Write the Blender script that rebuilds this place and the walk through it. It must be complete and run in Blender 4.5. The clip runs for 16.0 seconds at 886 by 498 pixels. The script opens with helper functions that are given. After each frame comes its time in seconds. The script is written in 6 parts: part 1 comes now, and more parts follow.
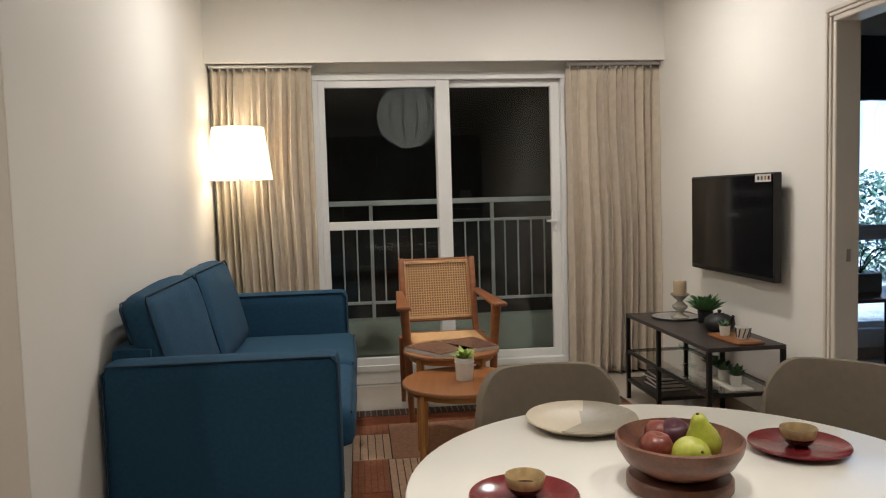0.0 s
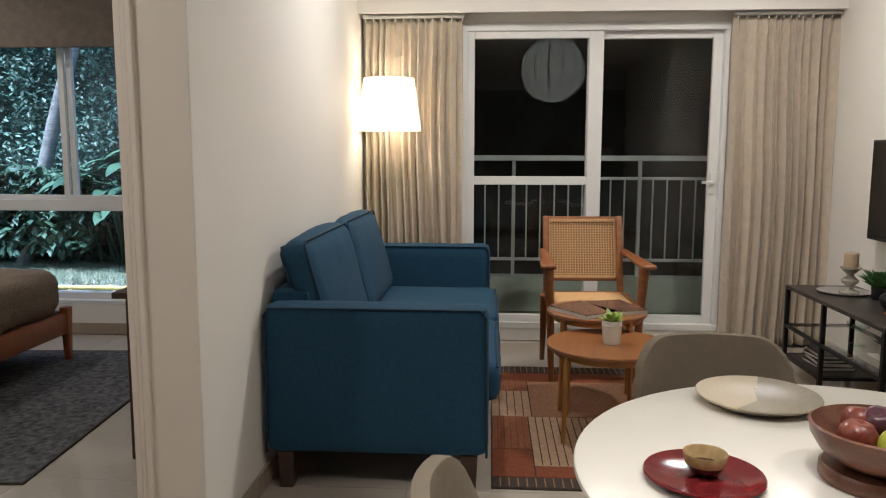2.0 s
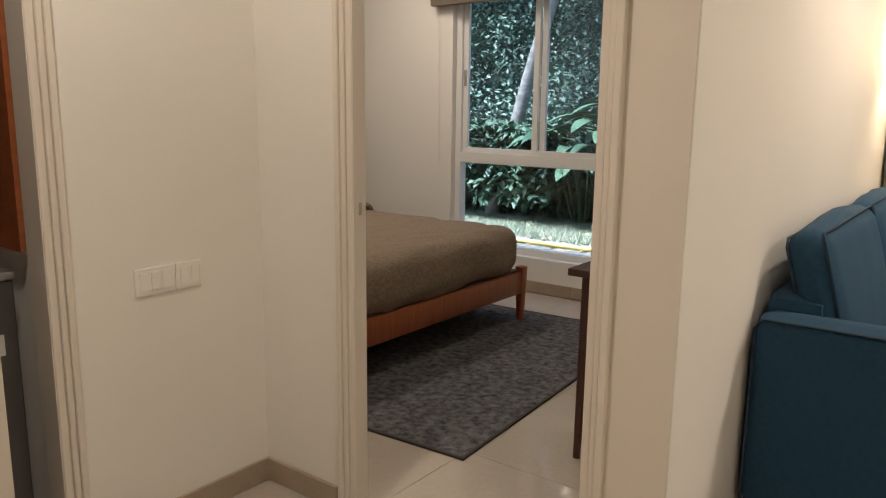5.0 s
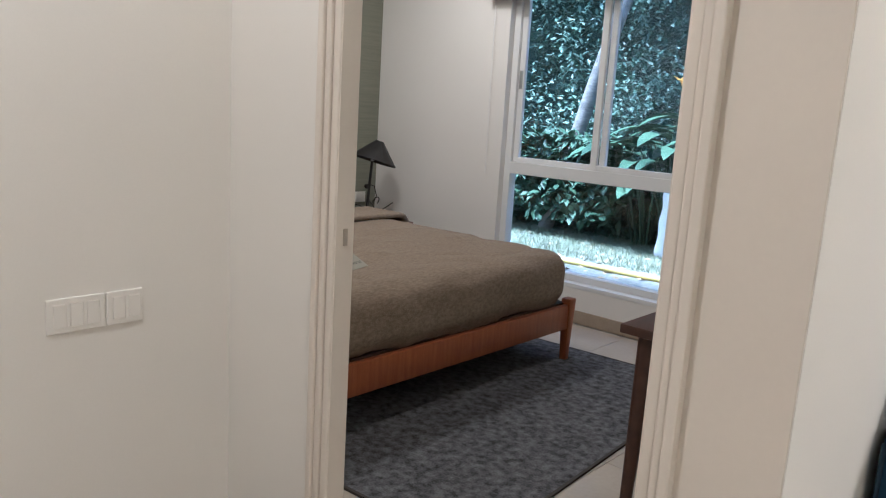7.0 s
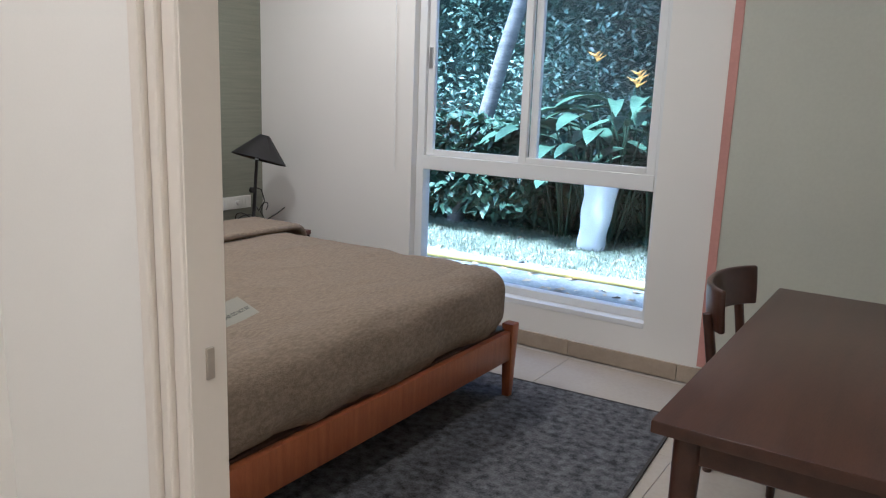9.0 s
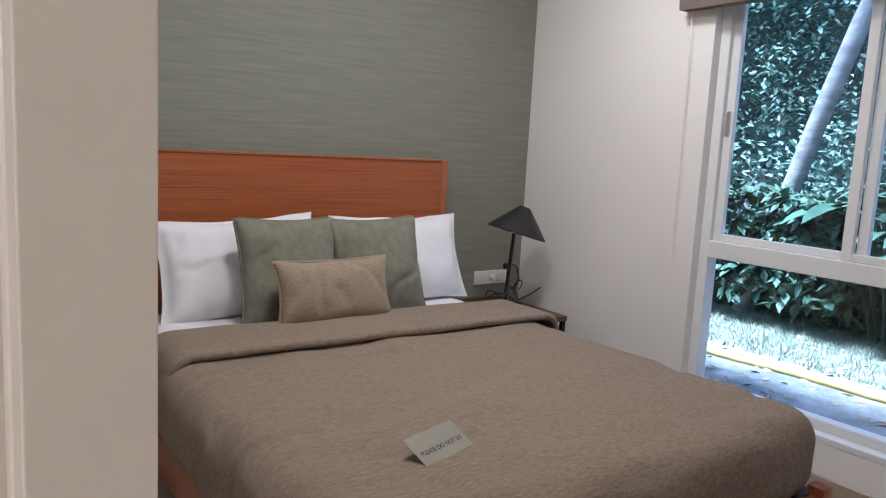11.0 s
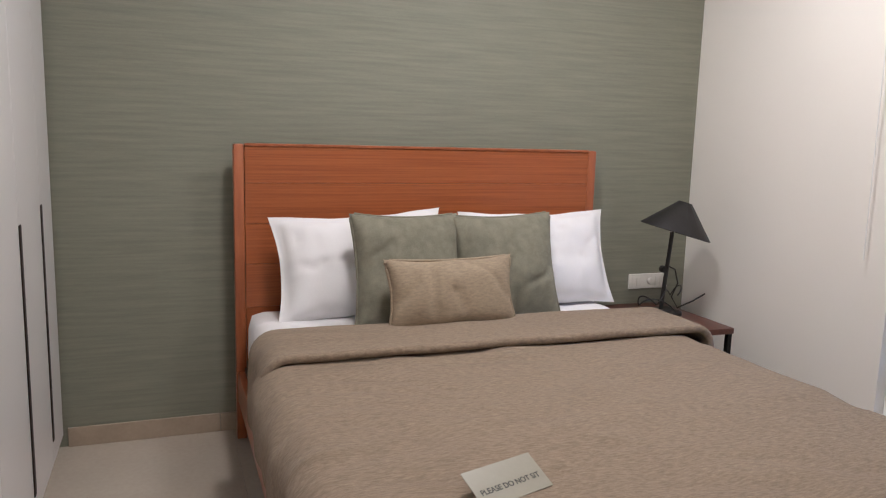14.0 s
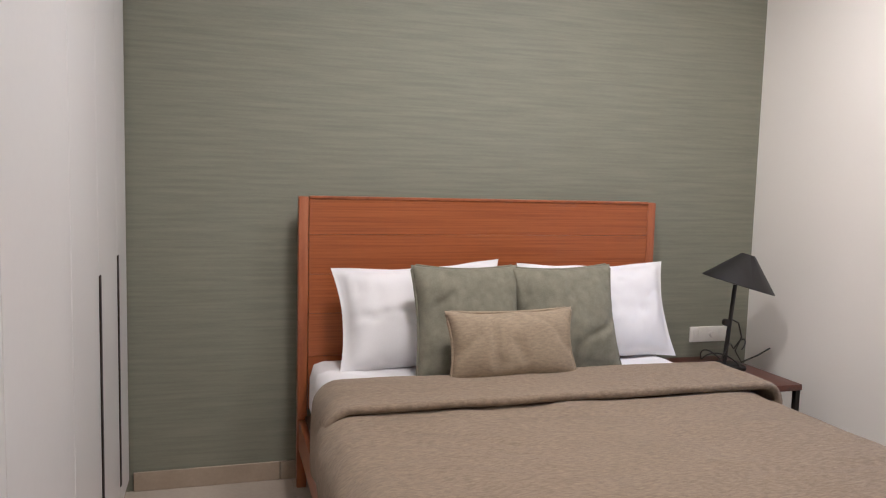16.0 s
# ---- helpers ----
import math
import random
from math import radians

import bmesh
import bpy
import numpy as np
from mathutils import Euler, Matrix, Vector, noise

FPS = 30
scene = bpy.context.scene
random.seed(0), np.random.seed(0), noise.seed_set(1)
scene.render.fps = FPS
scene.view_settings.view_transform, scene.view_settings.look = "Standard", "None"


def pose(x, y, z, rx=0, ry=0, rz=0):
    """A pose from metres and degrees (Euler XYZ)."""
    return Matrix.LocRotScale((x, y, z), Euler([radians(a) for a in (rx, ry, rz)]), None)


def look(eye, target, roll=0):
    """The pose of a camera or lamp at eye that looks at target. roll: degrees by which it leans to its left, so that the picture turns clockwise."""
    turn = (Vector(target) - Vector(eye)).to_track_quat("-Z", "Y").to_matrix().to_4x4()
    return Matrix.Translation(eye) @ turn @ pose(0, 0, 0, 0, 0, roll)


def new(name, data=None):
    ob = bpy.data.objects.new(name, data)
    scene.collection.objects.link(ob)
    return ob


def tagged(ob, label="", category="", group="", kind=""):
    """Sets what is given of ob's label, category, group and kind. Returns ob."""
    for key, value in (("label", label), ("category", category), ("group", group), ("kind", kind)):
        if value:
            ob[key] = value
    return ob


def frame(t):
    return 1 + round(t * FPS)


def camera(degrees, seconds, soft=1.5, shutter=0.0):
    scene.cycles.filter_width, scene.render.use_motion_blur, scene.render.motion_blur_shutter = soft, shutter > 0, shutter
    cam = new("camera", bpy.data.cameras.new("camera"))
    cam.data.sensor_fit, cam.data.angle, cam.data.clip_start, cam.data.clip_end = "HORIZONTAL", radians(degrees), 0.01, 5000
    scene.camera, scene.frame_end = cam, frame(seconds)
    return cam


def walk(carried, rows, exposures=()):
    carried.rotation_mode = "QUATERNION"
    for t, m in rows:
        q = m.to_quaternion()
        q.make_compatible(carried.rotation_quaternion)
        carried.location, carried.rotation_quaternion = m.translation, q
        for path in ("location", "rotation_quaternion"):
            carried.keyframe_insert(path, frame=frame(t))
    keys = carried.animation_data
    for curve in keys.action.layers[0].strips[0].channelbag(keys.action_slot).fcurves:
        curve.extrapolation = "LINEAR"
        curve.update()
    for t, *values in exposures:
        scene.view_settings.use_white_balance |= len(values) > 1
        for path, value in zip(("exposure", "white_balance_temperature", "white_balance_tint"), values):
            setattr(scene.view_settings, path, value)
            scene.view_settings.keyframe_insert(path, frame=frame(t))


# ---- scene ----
cam = camera(61.2, 16.0, soft=1.15)
PATH = [
    (0, (0.47, -0.245, 1.346), (0.689, 1.738, 1.207), -1.6),
    (0.5, (0.477, -0.233, 1.331), (0.712, 1.747, 1.173), -0.8),
    (1, (0.476, -0.227, 1.33), (0.666, 1.754, 1.133), -0.8),
    (1.5, (0.451, -0.217, 1.328), (0.513, 1.766, 1.072), -0.5),
    (2, (0.376, -0.184, 1.342), (0.25, 1.796, 1.09), 0.1),
    (2.5, (0.246, -0.066, 1.339), (-0.016, 1.897, 1.062), 0.8),
    (3, (0.155, 0.011, 1.333), (-0.224, 1.948, 1.013), -0.6),
    (3.5, (0.133, 0.152, 1.326), (-0.397, 2.049, 0.975), -1.3),
    (4, (0.148, 0.307, 1.326), (-0.663, 2.108, 1.011), -1.0),
    (4.5, (0.136, 0.357, 1.325), (-0.873, 2.049, 0.984), -1.3),
    (5, (0.033, 0.416, 1.332), (-1.152, 1.984, 0.962), 0.7),
    (5.2, (-0.016, 0.473, 1.323), (-1.292, 1.964, 0.937), -0.4),
    (7.3, (-0.336, 1.026, 1.333), (-1.619, 2.518, 0.974), 4.4),
    (7.5, (-0.413, 1.071, 1.338), (-1.633, 2.614, 0.981), 4.5),
    (8, (-0.558, 1.182, 1.326), (-1.627, 2.828, 0.94), 2.9),
    (8.2, (-0.638, 1.274, 1.31), (-1.694, 2.927, 0.92), 2.3),
    (10.3, (-1.108, 1.835, 1.434), (-2.369, 3.341, 1.06), 2.3),
    (10.5, (-1.172, 1.921, 1.372), (-2.549, 3.35, 1.127), 2.7),
    (11, (-1.21, 2.019, 1.397), (-2.821, 3.171, 1.118), 3.1),
    (11.5, (-1.268, 2.113, 1.366), (-2.901, 3.201, 0.98), 3.0),
    (12, (-1.33, 2.231, 1.391), (-2.936, 3.373, 1.049), 1.3),
    (12.5, (-1.355, 2.32, 1.398), (-3.017, 3.408, 1.164), 0.6),
    (13, (-1.341, 2.402, 1.374), (-3.136, 3.24, 1.096), 2.0),
    (13.5, (-1.326, 2.434, 1.378), (-3.173, 3.151, 1.106), 1.0),
    (14, (-1.318, 2.423, 1.373), (-3.17, 3.112, 1.067), 1.6),
    (14.5, (-1.314, 2.405, 1.39), (-3.18, 3.082, 1.149), 2.0),
    (15, (-1.318, 2.407, 1.381), (-3.173, 3.111, 1.133), 1.4),
    (15.5, (-1.307, 2.4, 1.386), (-3.18, 3.076, 1.195), 1.2),
    (16, (-1.311, 2.372, 1.395), (-3.22, 2.938, 1.209), 1.5),
]
EXPO = [(0.0, 1.62, 5220, 8), (1.0, 1.64, 5200, 8), (2.5, 1.8, 5120, 9), (3.5, 1.98, 5080, 10), (5.0, 2.02, 5900, 11), (5.2, 2.02, 5800, 11), (7.5, 2.5, 4820, 9), (8.0, 2.62, 4800, 9), (10.5, 2.45, 4750, 11), (11.0, 2.5, 4850, 13), (12.5, 2.62, 4900, 13), (13.5, 2.8, 5050, 13), (16.0, 2.96, 5080, 14)]
walk(cam, [(t, look(eye, target, roll)) for t, eye, target, roll in PATH], EXPO)


# ---- world and light ----
world = bpy.data.worlds.new("sky")
scene.world = world
world.use_nodes = True
_n = world.node_tree.nodes
_sky = _n.new("ShaderNodeTexSky")
_sky.sky_type, _sky.sun_disc = "NISHITA", False
_sky.sun_elevation, _sky.sun_rotation = radians(69), radians(200)
world.node_tree.links.new(_sky.outputs[0], _n["Background"].inputs[0])
_n["Background"].inputs[1].default_value = 0.15

sun = new("sun", bpy.data.lights.new("sun", "SUN"))
sun.data.energy, sun.data.angle, sun.data.color = 5.0, radians(14), (0.84, 0.93, 1.0)
sun.matrix_world = look((0, 0, 20), (2.4, 7.2, 0))

WARM = (1.0, 0.82, 0.62)


def disc_lamp(name, x, y, z, watts, size, colour, spread=180):
    """A round downlight under the ceiling."""
    lamp = bpy.data.lights.new(name, "AREA")
    lamp.shape, lamp.size, lamp.energy, lamp.color, lamp.spread = "DISK", size, watts, colour, radians(spread)
    ob = new(name, lamp)
    ob.matrix_world = pose(x, y, z)
    return ob


CEIL = 2.80
for _x, _y, _w, _s in ((0.75, 0.7, 3.8, 125), (1.85, 0.8, 4.0, 150), (0.3, 3.65, 7.3, 180), (1.8, 3.8, 7.6, 180), (-1.3, 0.98, 5.2, 180)):
    disc_lamp("downlight_lamp", _x, _y, CEIL - 0.03, _w, 0.14, WARM, _s)
for _x, _y, _w in ((-3.3, 3.15, 3.9), (-3.5, 4.2, 3.5), (-1.6, 3.4, 2.3)):
    disc_lamp("downlight_lamp", _x, _y, CEIL - 0.03, _w, 0.30, WARM)
shade_glow = new("floor_lamp_bulb", bpy.data.lights.new("floor_lamp_bulb", "POINT"))
shade_glow.data.energy, shade_glow.data.color, shade_glow.data.shadow_soft_size = 3.0, (1.0, 0.78, 0.5), 0.05
shade_glow.location = (-0.31, 4.88, 1.66)


# ---- materials ----
def material(name, colour, rough=0.5, metal=0.0, vary=0.06, scale=6.0, bump=0.0, bump_scale=80.0, spec=0.5, stretch=None, second=None, sheen=0.0, crease=0.0, crease_scale=(5, 5, 5)):
    """A surface whose colour drifts at two scales, with fine relief."""
    m = bpy.data.materials.new(name)
    m.use_nodes = True
    nt = m.node_tree
    b = nt.nodes["Principled BSDF"]
    b.inputs["Roughness"].default_value, b.inputs["Metallic"].default_value = rough, metal
    b.inputs["Specular IOR Level"].default_value = spec
    if sheen:
        b.inputs["Sheen Weight"].default_value = sheen
    tc = nt.nodes.new("ShaderNodeTexCoord")
    mp = nt.nodes.new("ShaderNodeMapping")
    nt.links.new(tc.outputs["Object"], mp.inputs[0])
    if stretch:
        mp.inputs["Scale"].default_value = stretch
    big, fine = nt.nodes.new("ShaderNodeTexNoise"), nt.nodes.new("ShaderNodeTexNoise")
    big.inputs["Scale"].default_value, big.inputs["Detail"].default_value = scale, 6
    fine.inputs["Scale"].default_value, fine.inputs["Detail"].default_value = bump_scale, 4
    for n in (big, fine):
        nt.links.new(mp.outputs[0], n.inputs["Vector"])
    ramp = nt.nodes.new("ShaderNodeValToRGB")
    other = second or tuple(min(1, c * (1 + 2.2 * vary)) for c in colour)
    ramp.color_ramp.elements[0].color = (*[c * (1 - vary) for c in colour], 1)
    ramp.color_ramp.elements[1].color = (*other, 1)
    ramp.color_ramp.elements[0].position, ramp.color_ramp.elements[1].position = 0.36, 0.68
    add = nt.nodes.new("ShaderNodeMath")
    add.operation = "MULTIPLY_ADD"
    add.inputs[1].default_value = 0.35
    nt.links.new(fine.outputs[0], add.inputs[0])
    sub = nt.nodes.new("ShaderNodeMath")
    sub.operation = "MULTIPLY"
    sub.inputs[1].default_value = 0.65
    nt.links.new(big.outputs[0], sub.inputs[0])
    nt.links.new(sub.outputs[0], add.inputs[2])
    nt.links.new(add.outputs[0], ramp.inputs[0])
    nt.links.new(ramp.outputs[0], b.inputs["Base Color"])
    if bump:
        bp = nt.nodes.new("ShaderNodeBump")
        bp.inputs["Strength"].default_value, bp.inputs["Distance"].default_value = min(1, bump), 0.004
        nt.links.new(fine.outputs[0], bp.inputs["Height"])
        nt.links.new(bp.outputs[0], b.inputs["Normal"])
        if crease:
            cm, cn, cb = (nt.nodes.new("ShaderNode" + k) for k in ("Mapping", "TexNoise", "Bump"))
            cm.inputs["Scale"].default_value = crease_scale
            cn.noise_type = "RIDGED_MULTIFRACTAL"
            cn.inputs["Scale"].default_value, cn.inputs["Detail"].default_value, cn.inputs["Distortion"].default_value = 1.0, 2, 0.6
            cb.inputs["Strength"].default_value, cb.inputs["Distance"].default_value = crease, 0.04
            nt.links.new(tc.outputs["Object"], cm.inputs[0])
            nt.links.new(cm.outputs[0], cn.inputs["Vector"])
            nt.links.new(cn.outputs[0], cb.inputs["Height"])
            nt.links.new(cb.outputs[0], bp.inputs["Normal"])
    return m


def glass(name, tint=(1, 1, 1), rough=0.0):
    """A thin pane: clear with a true reflection."""
    m = bpy.data.materials.new(name)
    m.use_nodes = True
    nt = m.node_tree
    nt.nodes.remove(nt.nodes["Principled BSDF"])
    out = nt.nodes["Material Output"]
    clear, gloss, mix, lw, pw, ma = (nt.nodes.new("ShaderNode" + k) for k in ("BsdfTransparent", "BsdfGlossy", "MixShader", "LayerWeight", "Math", "Math"))
    clear.inputs[0].default_value = (*tint, 1)
    gloss.inputs["Roughness"].default_value = rough
    lw.inputs[0].default_value = 0.5
    pw.operation, pw.inputs[1].default_value = "POWER", 5.0
    ma.operation, ma.inputs[1].default_value, ma.inputs[2].default_value = "MULTIPLY_ADD", 0.94, 0.042
    nt.links.new(lw.outputs["Facing"], pw.inputs[0])
    nt.links.new(pw.outputs[0], ma.inputs[0])
    nt.links.new(ma.outputs[0], mix.inputs[0])
    nt.links.new(clear.outputs[0], mix.inputs[1])
    nt.links.new(gloss.outputs[0], mix.inputs[2])
    nt.links.new(mix.outputs[0], out.inputs[0])
    return m


def wood(name, light, dark, rough=0.35, grain=(1, 14, 14), scale=3.0):
    """Wood with grain running along the object's local axis that is stretched least."""
    m = material(name, light, rough, vary=0.1, scale=scale, bump=0.12, bump_scale=34, stretch=grain, second=dark)
    return m


WALL = material("wall_paint", (0.80, 0.768, 0.71), 0.62, vary=0.012, scale=1.4, bump=0.05, bump_scale=240, spec=0.3)
CEILING = material("ceiling_paint", (0.82, 0.80, 0.77), 0.8, vary=0.01, scale=2)
TRIM = material("door_frame_paint", (0.71, 0.645, 0.56), 0.34, vary=0.012, scale=3, bump=0.02, bump_scale=90)
UPVC = material("white_window_frame", (0.76, 0.755, 0.73), 0.3, vary=0.01, scale=4)
SKIRT = material("beige_skirting_tile", (0.36, 0.29, 0.215), 0.3, vary=0.06, scale=9)
TILE = material("polished_floor_tile", (0.44, 0.385, 0.32), 0.07, vary=0.05, scale=2.2, bump_scale=50)
GROUT = material("tile_grout", (0.40, 0.36, 0.31), 0.7)
WPAPER = material("green_grasscloth", (0.205, 0.205, 0.156), 0.62, vary=0.09, scale=2.4, bump=0.25, bump_scale=26, stretch=(3, 1.2, 30), second=(0.245, 0.244, 0.184))
PANE = glass("window_glass")
SKYBLOCK = material("dark_sky_block", (0.034, 0.039, 0.035), 0.8, vary=0.3, scale=2)


# ---- building helpers ----
def mesh_of(bm, name):
    me = bpy.data.meshes.new(name)
    bm.normal_update()
    bm.to_mesh(me)
    bm.free()
    return me


def part(name, bm, mat, parent=None, label="", smooth=None):
    """One mesh object from a bmesh, under a thing or a part. smooth: the angle under which edges are shaded smooth."""
    me = mesh_of(bm, name)
    if smooth:
        me.polygons.foreach_set("use_smooth", [True] * len(me.polygons))
        me.set_sharp_from_angle(angle=radians(smooth))
    for m in mat if isinstance(mat, (list, tuple)) else [mat]:
        me.materials.append(m)
    ob = new(name, me)
    if parent:
        ob.parent = parent
    if label:
        ob["label"] = label
    return ob


def thing(name, m, label, category, group="", kind=""):
    ob = new(name)
    ob.empty_display_size = 0.1
    ob.matrix_world = m
    return tagged(ob, label, category, group, kind)


def box(bm, x0, y0, z0, x1, y1, z1, bevel=0.0, seg=2, m=None):
    """A box between two corners, its edges rounded by bevel."""
    g = bmesh.ops.create_cube(bm, size=1.0)
    vs = g["verts"]
    bmesh.ops.scale(bm, vec=(x1 - x0, y1 - y0, z1 - z0), verts=vs)
    bmesh.ops.translate(bm, vec=((x0 + x1) / 2, (y0 + y1) / 2, (z0 + z1) / 2), verts=vs)
    if bevel:
        es = list({e for v in vs for e in v.link_edges})
        r = bmesh.ops.bevel(bm, geom=es, offset=bevel, segments=seg, affect="EDGES", profile=0.5)
        vs = list({v for f in r["faces"] for v in f.verts} | {v for v in vs if v.is_valid})
    if m is not None:
        bmesh.ops.transform(bm, matrix=m, verts=vs)
    return vs


def boxed(*a, **k):
    bm = bmesh.new()
    box(bm, *a, **k)
    return bm


def rod(bm, p, q, r0, r1=None, seg=12):
    """A tapered round bar from p to q."""
    p, q = Vector(p), Vector(q)
    m = Matrix.Translation((p + q) / 2) @ (q - p).to_track_quat("Z", "Y").to_matrix().to_4x4()
    bmesh.ops.create_cone(bm, cap_ends=True, segments=seg, radius1=r0, radius2=r0 if r1 is None else r1, depth=(q - p).length, matrix=m)
    return bm


def rodded(*a, **k):
    return rod(bmesh.new(), *a, **k)


def lathe(profile, seg=40, bm=None, m=None):
    """A turned shape: (radius, height) pairs spun about z."""
    bm = bm or bmesh.new()
    rings = []
    for r, z in profile:
        if r < 1e-5:
            rings.append([bm.verts.new((0, 0, z))])
        else:
            rings.append([bm.verts.new((r * math.cos(2 * math.pi * i / seg), r * math.sin(2 * math.pi * i / seg), z)) for i in range(seg)])
    for a, b in zip(rings, rings[1:]):
        for i in range(seg):
            j = (i + 1) % seg
            if len(a) == 1 and len(b) == 1:
                continue
            if len(a) == 1:
                bm.faces.new((a[0], b[i], b[j]))
            elif len(b) == 1:
                bm.faces.new((a[i], b[0], a[j]))
            else:
                bm.faces.new((a[i], b[i], b[j], a[j]))
    bmesh.ops.recalc_face_normals(bm, faces=bm.faces)
    if m is not None:
        bmesh.ops.transform(bm, matrix=m, verts=[v for r in rings for v in r])
    return bm


def tube(points, r, seg=8, bm=None, taper=None):
    """A round tube along points."""
    bm = bm or bmesh.new()
    pts = [Vector(p) for p in points]
    rings = []
    for i, p in enumerate(pts):
        d = (pts[min(i + 1, len(pts) - 1)] - pts[max(i - 1, 0)]).normalized()
        side = d.cross(Vector((0.31, 0.17, 0.94))).normalized()
        up = side.cross(d)
        rr = r if taper is None else r + (taper - r) * i / (len(pts) - 1)
        rings.append([bm.verts.new(p + rr * (math.cos(2 * math.pi * k / seg) * side + math.sin(2 * math.pi * k / seg) * up)) for k in range(seg)])
    for a, b in zip(rings, rings[1:]):
        for k in range(seg):
            j = (k + 1) % seg
            bm.faces.new((a[k], a[j], b[j], b[k]))
    bm.faces.new(rings[0][::-1])
    bm.faces.new(rings[-1])
    return bm


def structure(name, bm, mat, label="", category=""):
    ob = part(name, bm, mat)
    return tagged(ob, label, category, kind="structure")


def boxes(*rows):
    bm = bmesh.new()
    for r in rows:
        box(bm, *r)
    return bm


# ---- the large structure ----
SW, TW, NW, HW = -0.53, 2.68, 5.13, -4.72  # sofa wall, television wall, window wall, headboard wall
DW, DB = 2.058, 2.105                       # the two faces of the bedroom door wall
CX = -1.99                                # passage wall
structure("wall_north_living", boxes((SW, NW + 0.03, 0, 0.16, NW + 0.18, CEIL), (2.01, NW + 0.03, 0, TW, NW + 0.18, CEIL), (0.16, NW + 0.03, 2.24, 2.01, NW + 0.18, CEIL), (0.16, NW + 0.03, 0, 2.01, NW + 0.18, 0.09)), WALL, "cream painted wall round the balcony door", "wall")
structure("wall_pelmet", boxes((SW, 4.985, 2.282, TW, 5.012, CEIL)), WALL, "cream drop panel above the curtains", "pelmet")
structure("wall_sofa", boxes((SW - 0.10, DW, 0, SW, NW + 0.18, CEIL)), WALL, "cream painted partition behind the sofa", "wall")
DX0, DX1, DH = -1.545, -0.755, 2.10        # bedroom door opening
structure("wall_bedroom_door", boxes((CX - 0.1, DW, 0, DX0 - 0.034, DB, CEIL), (DX1 + 0.034, DW, 0, SW - 0.10, DB, CEIL), (DX0 - 0.034, DW, DH + 0.034, DX1 + 0.034, DB, CEIL)), WALL, "cream painted wall with the bedroom doorway", "wall")
structure("wall_passage", boxes((CX - 0.10, 1.36, 0, CX, DW, CEIL), (CX - 0.10, -3.05, 0, CX, 0.50, CEIL), (CX - 0.10, 0.50, 2.13, CX, 1.36, CEIL)), WALL, "cream painted passage wall with switches", "wall")
structure("wall_television", boxes((TW, 3.06, 0, TW + 0.11, NW + 0.18, CEIL), (TW, -3.05, 0, TW + 0.11, 2.12, CEIL), (TW, 2.12, 2.15, TW + 0.11, 3.06, CEIL)), WALL, "cream painted wall behind the television", "wall")
structure("wall_south", boxes((-5.2, -3.2, 0, 7.2, -3.05, CEIL)), WALL, "plain cream wall", "wall")
structure("wall_headboard", boxes((HW - 0.15, 1.1, 0, HW, NW + 0.15, CEIL)), WPAPER, "green grasscloth wall behind the bed", "wall")
WX0, WX1, WZ0, WZ1 = -3.46, -1.985, 0.225, 2.30
structure("wall_north_bedroom", boxes((HW, NW, 0, WX0, NW + 0.15, CEIL), (WX1, NW, 0, SW - 0.10, NW + 0.15, CEIL), (WX0, NW, WZ1, WX1, NW + 0.15, CEIL), (WX0, NW, 0, WX1, NW + 0.15, WZ0)), WALL, "cream painted wall round the bedroom window", "wall")
structure("wall_wardrobe_back", boxes((HW, 1.345, 0, CX - 0.10, 1.375, CEIL)), WALL, "plain wall behind the wardrobe", "wall")
structure("wall_laundry", boxes((-2.95, 0.38, 0, CX - 0.1, 0.48, CEIL), (-3.05, 0.38, 0, -2.95, 1.345, CEIL)), WALL, "plain wall of the laundry niche", "wall")
VX0, VX1 = 4.05, 5.5                      # window of the second bedroom
structure("wall_north_second", boxes((TW + 0.11, NW, 0, VX0, NW + 0.15, CEIL), (VX1, NW, 0, 7.05, NW + 0.15, CEIL), (VX0, NW, 2.30, VX1, NW + 0.15, CEIL), (VX0, NW, 0, VX1, NW + 0.15, 0.2)), WALL, "wall round the second bedroom window", "wall")
structure("wall_east", boxes((7.05, -3.05, 0, 7.2, NW + 0.15, CEIL)), WALL, "plain cream wall", "wall")
structure("wall_west", boxes((-5.2, -3.05, 0, -5.05, 1.1, CEIL), (-5.05, 0.95, 0, -3.05, 1.1, CEIL)), WALL, "plain cream wall", "wall")
structure("ceiling", boxes((-5.2, -3.2, CEIL, 7.2, NW + 0.2, CEIL + 0.2)), CEILING, "plain white painted ceiling", "ceiling")


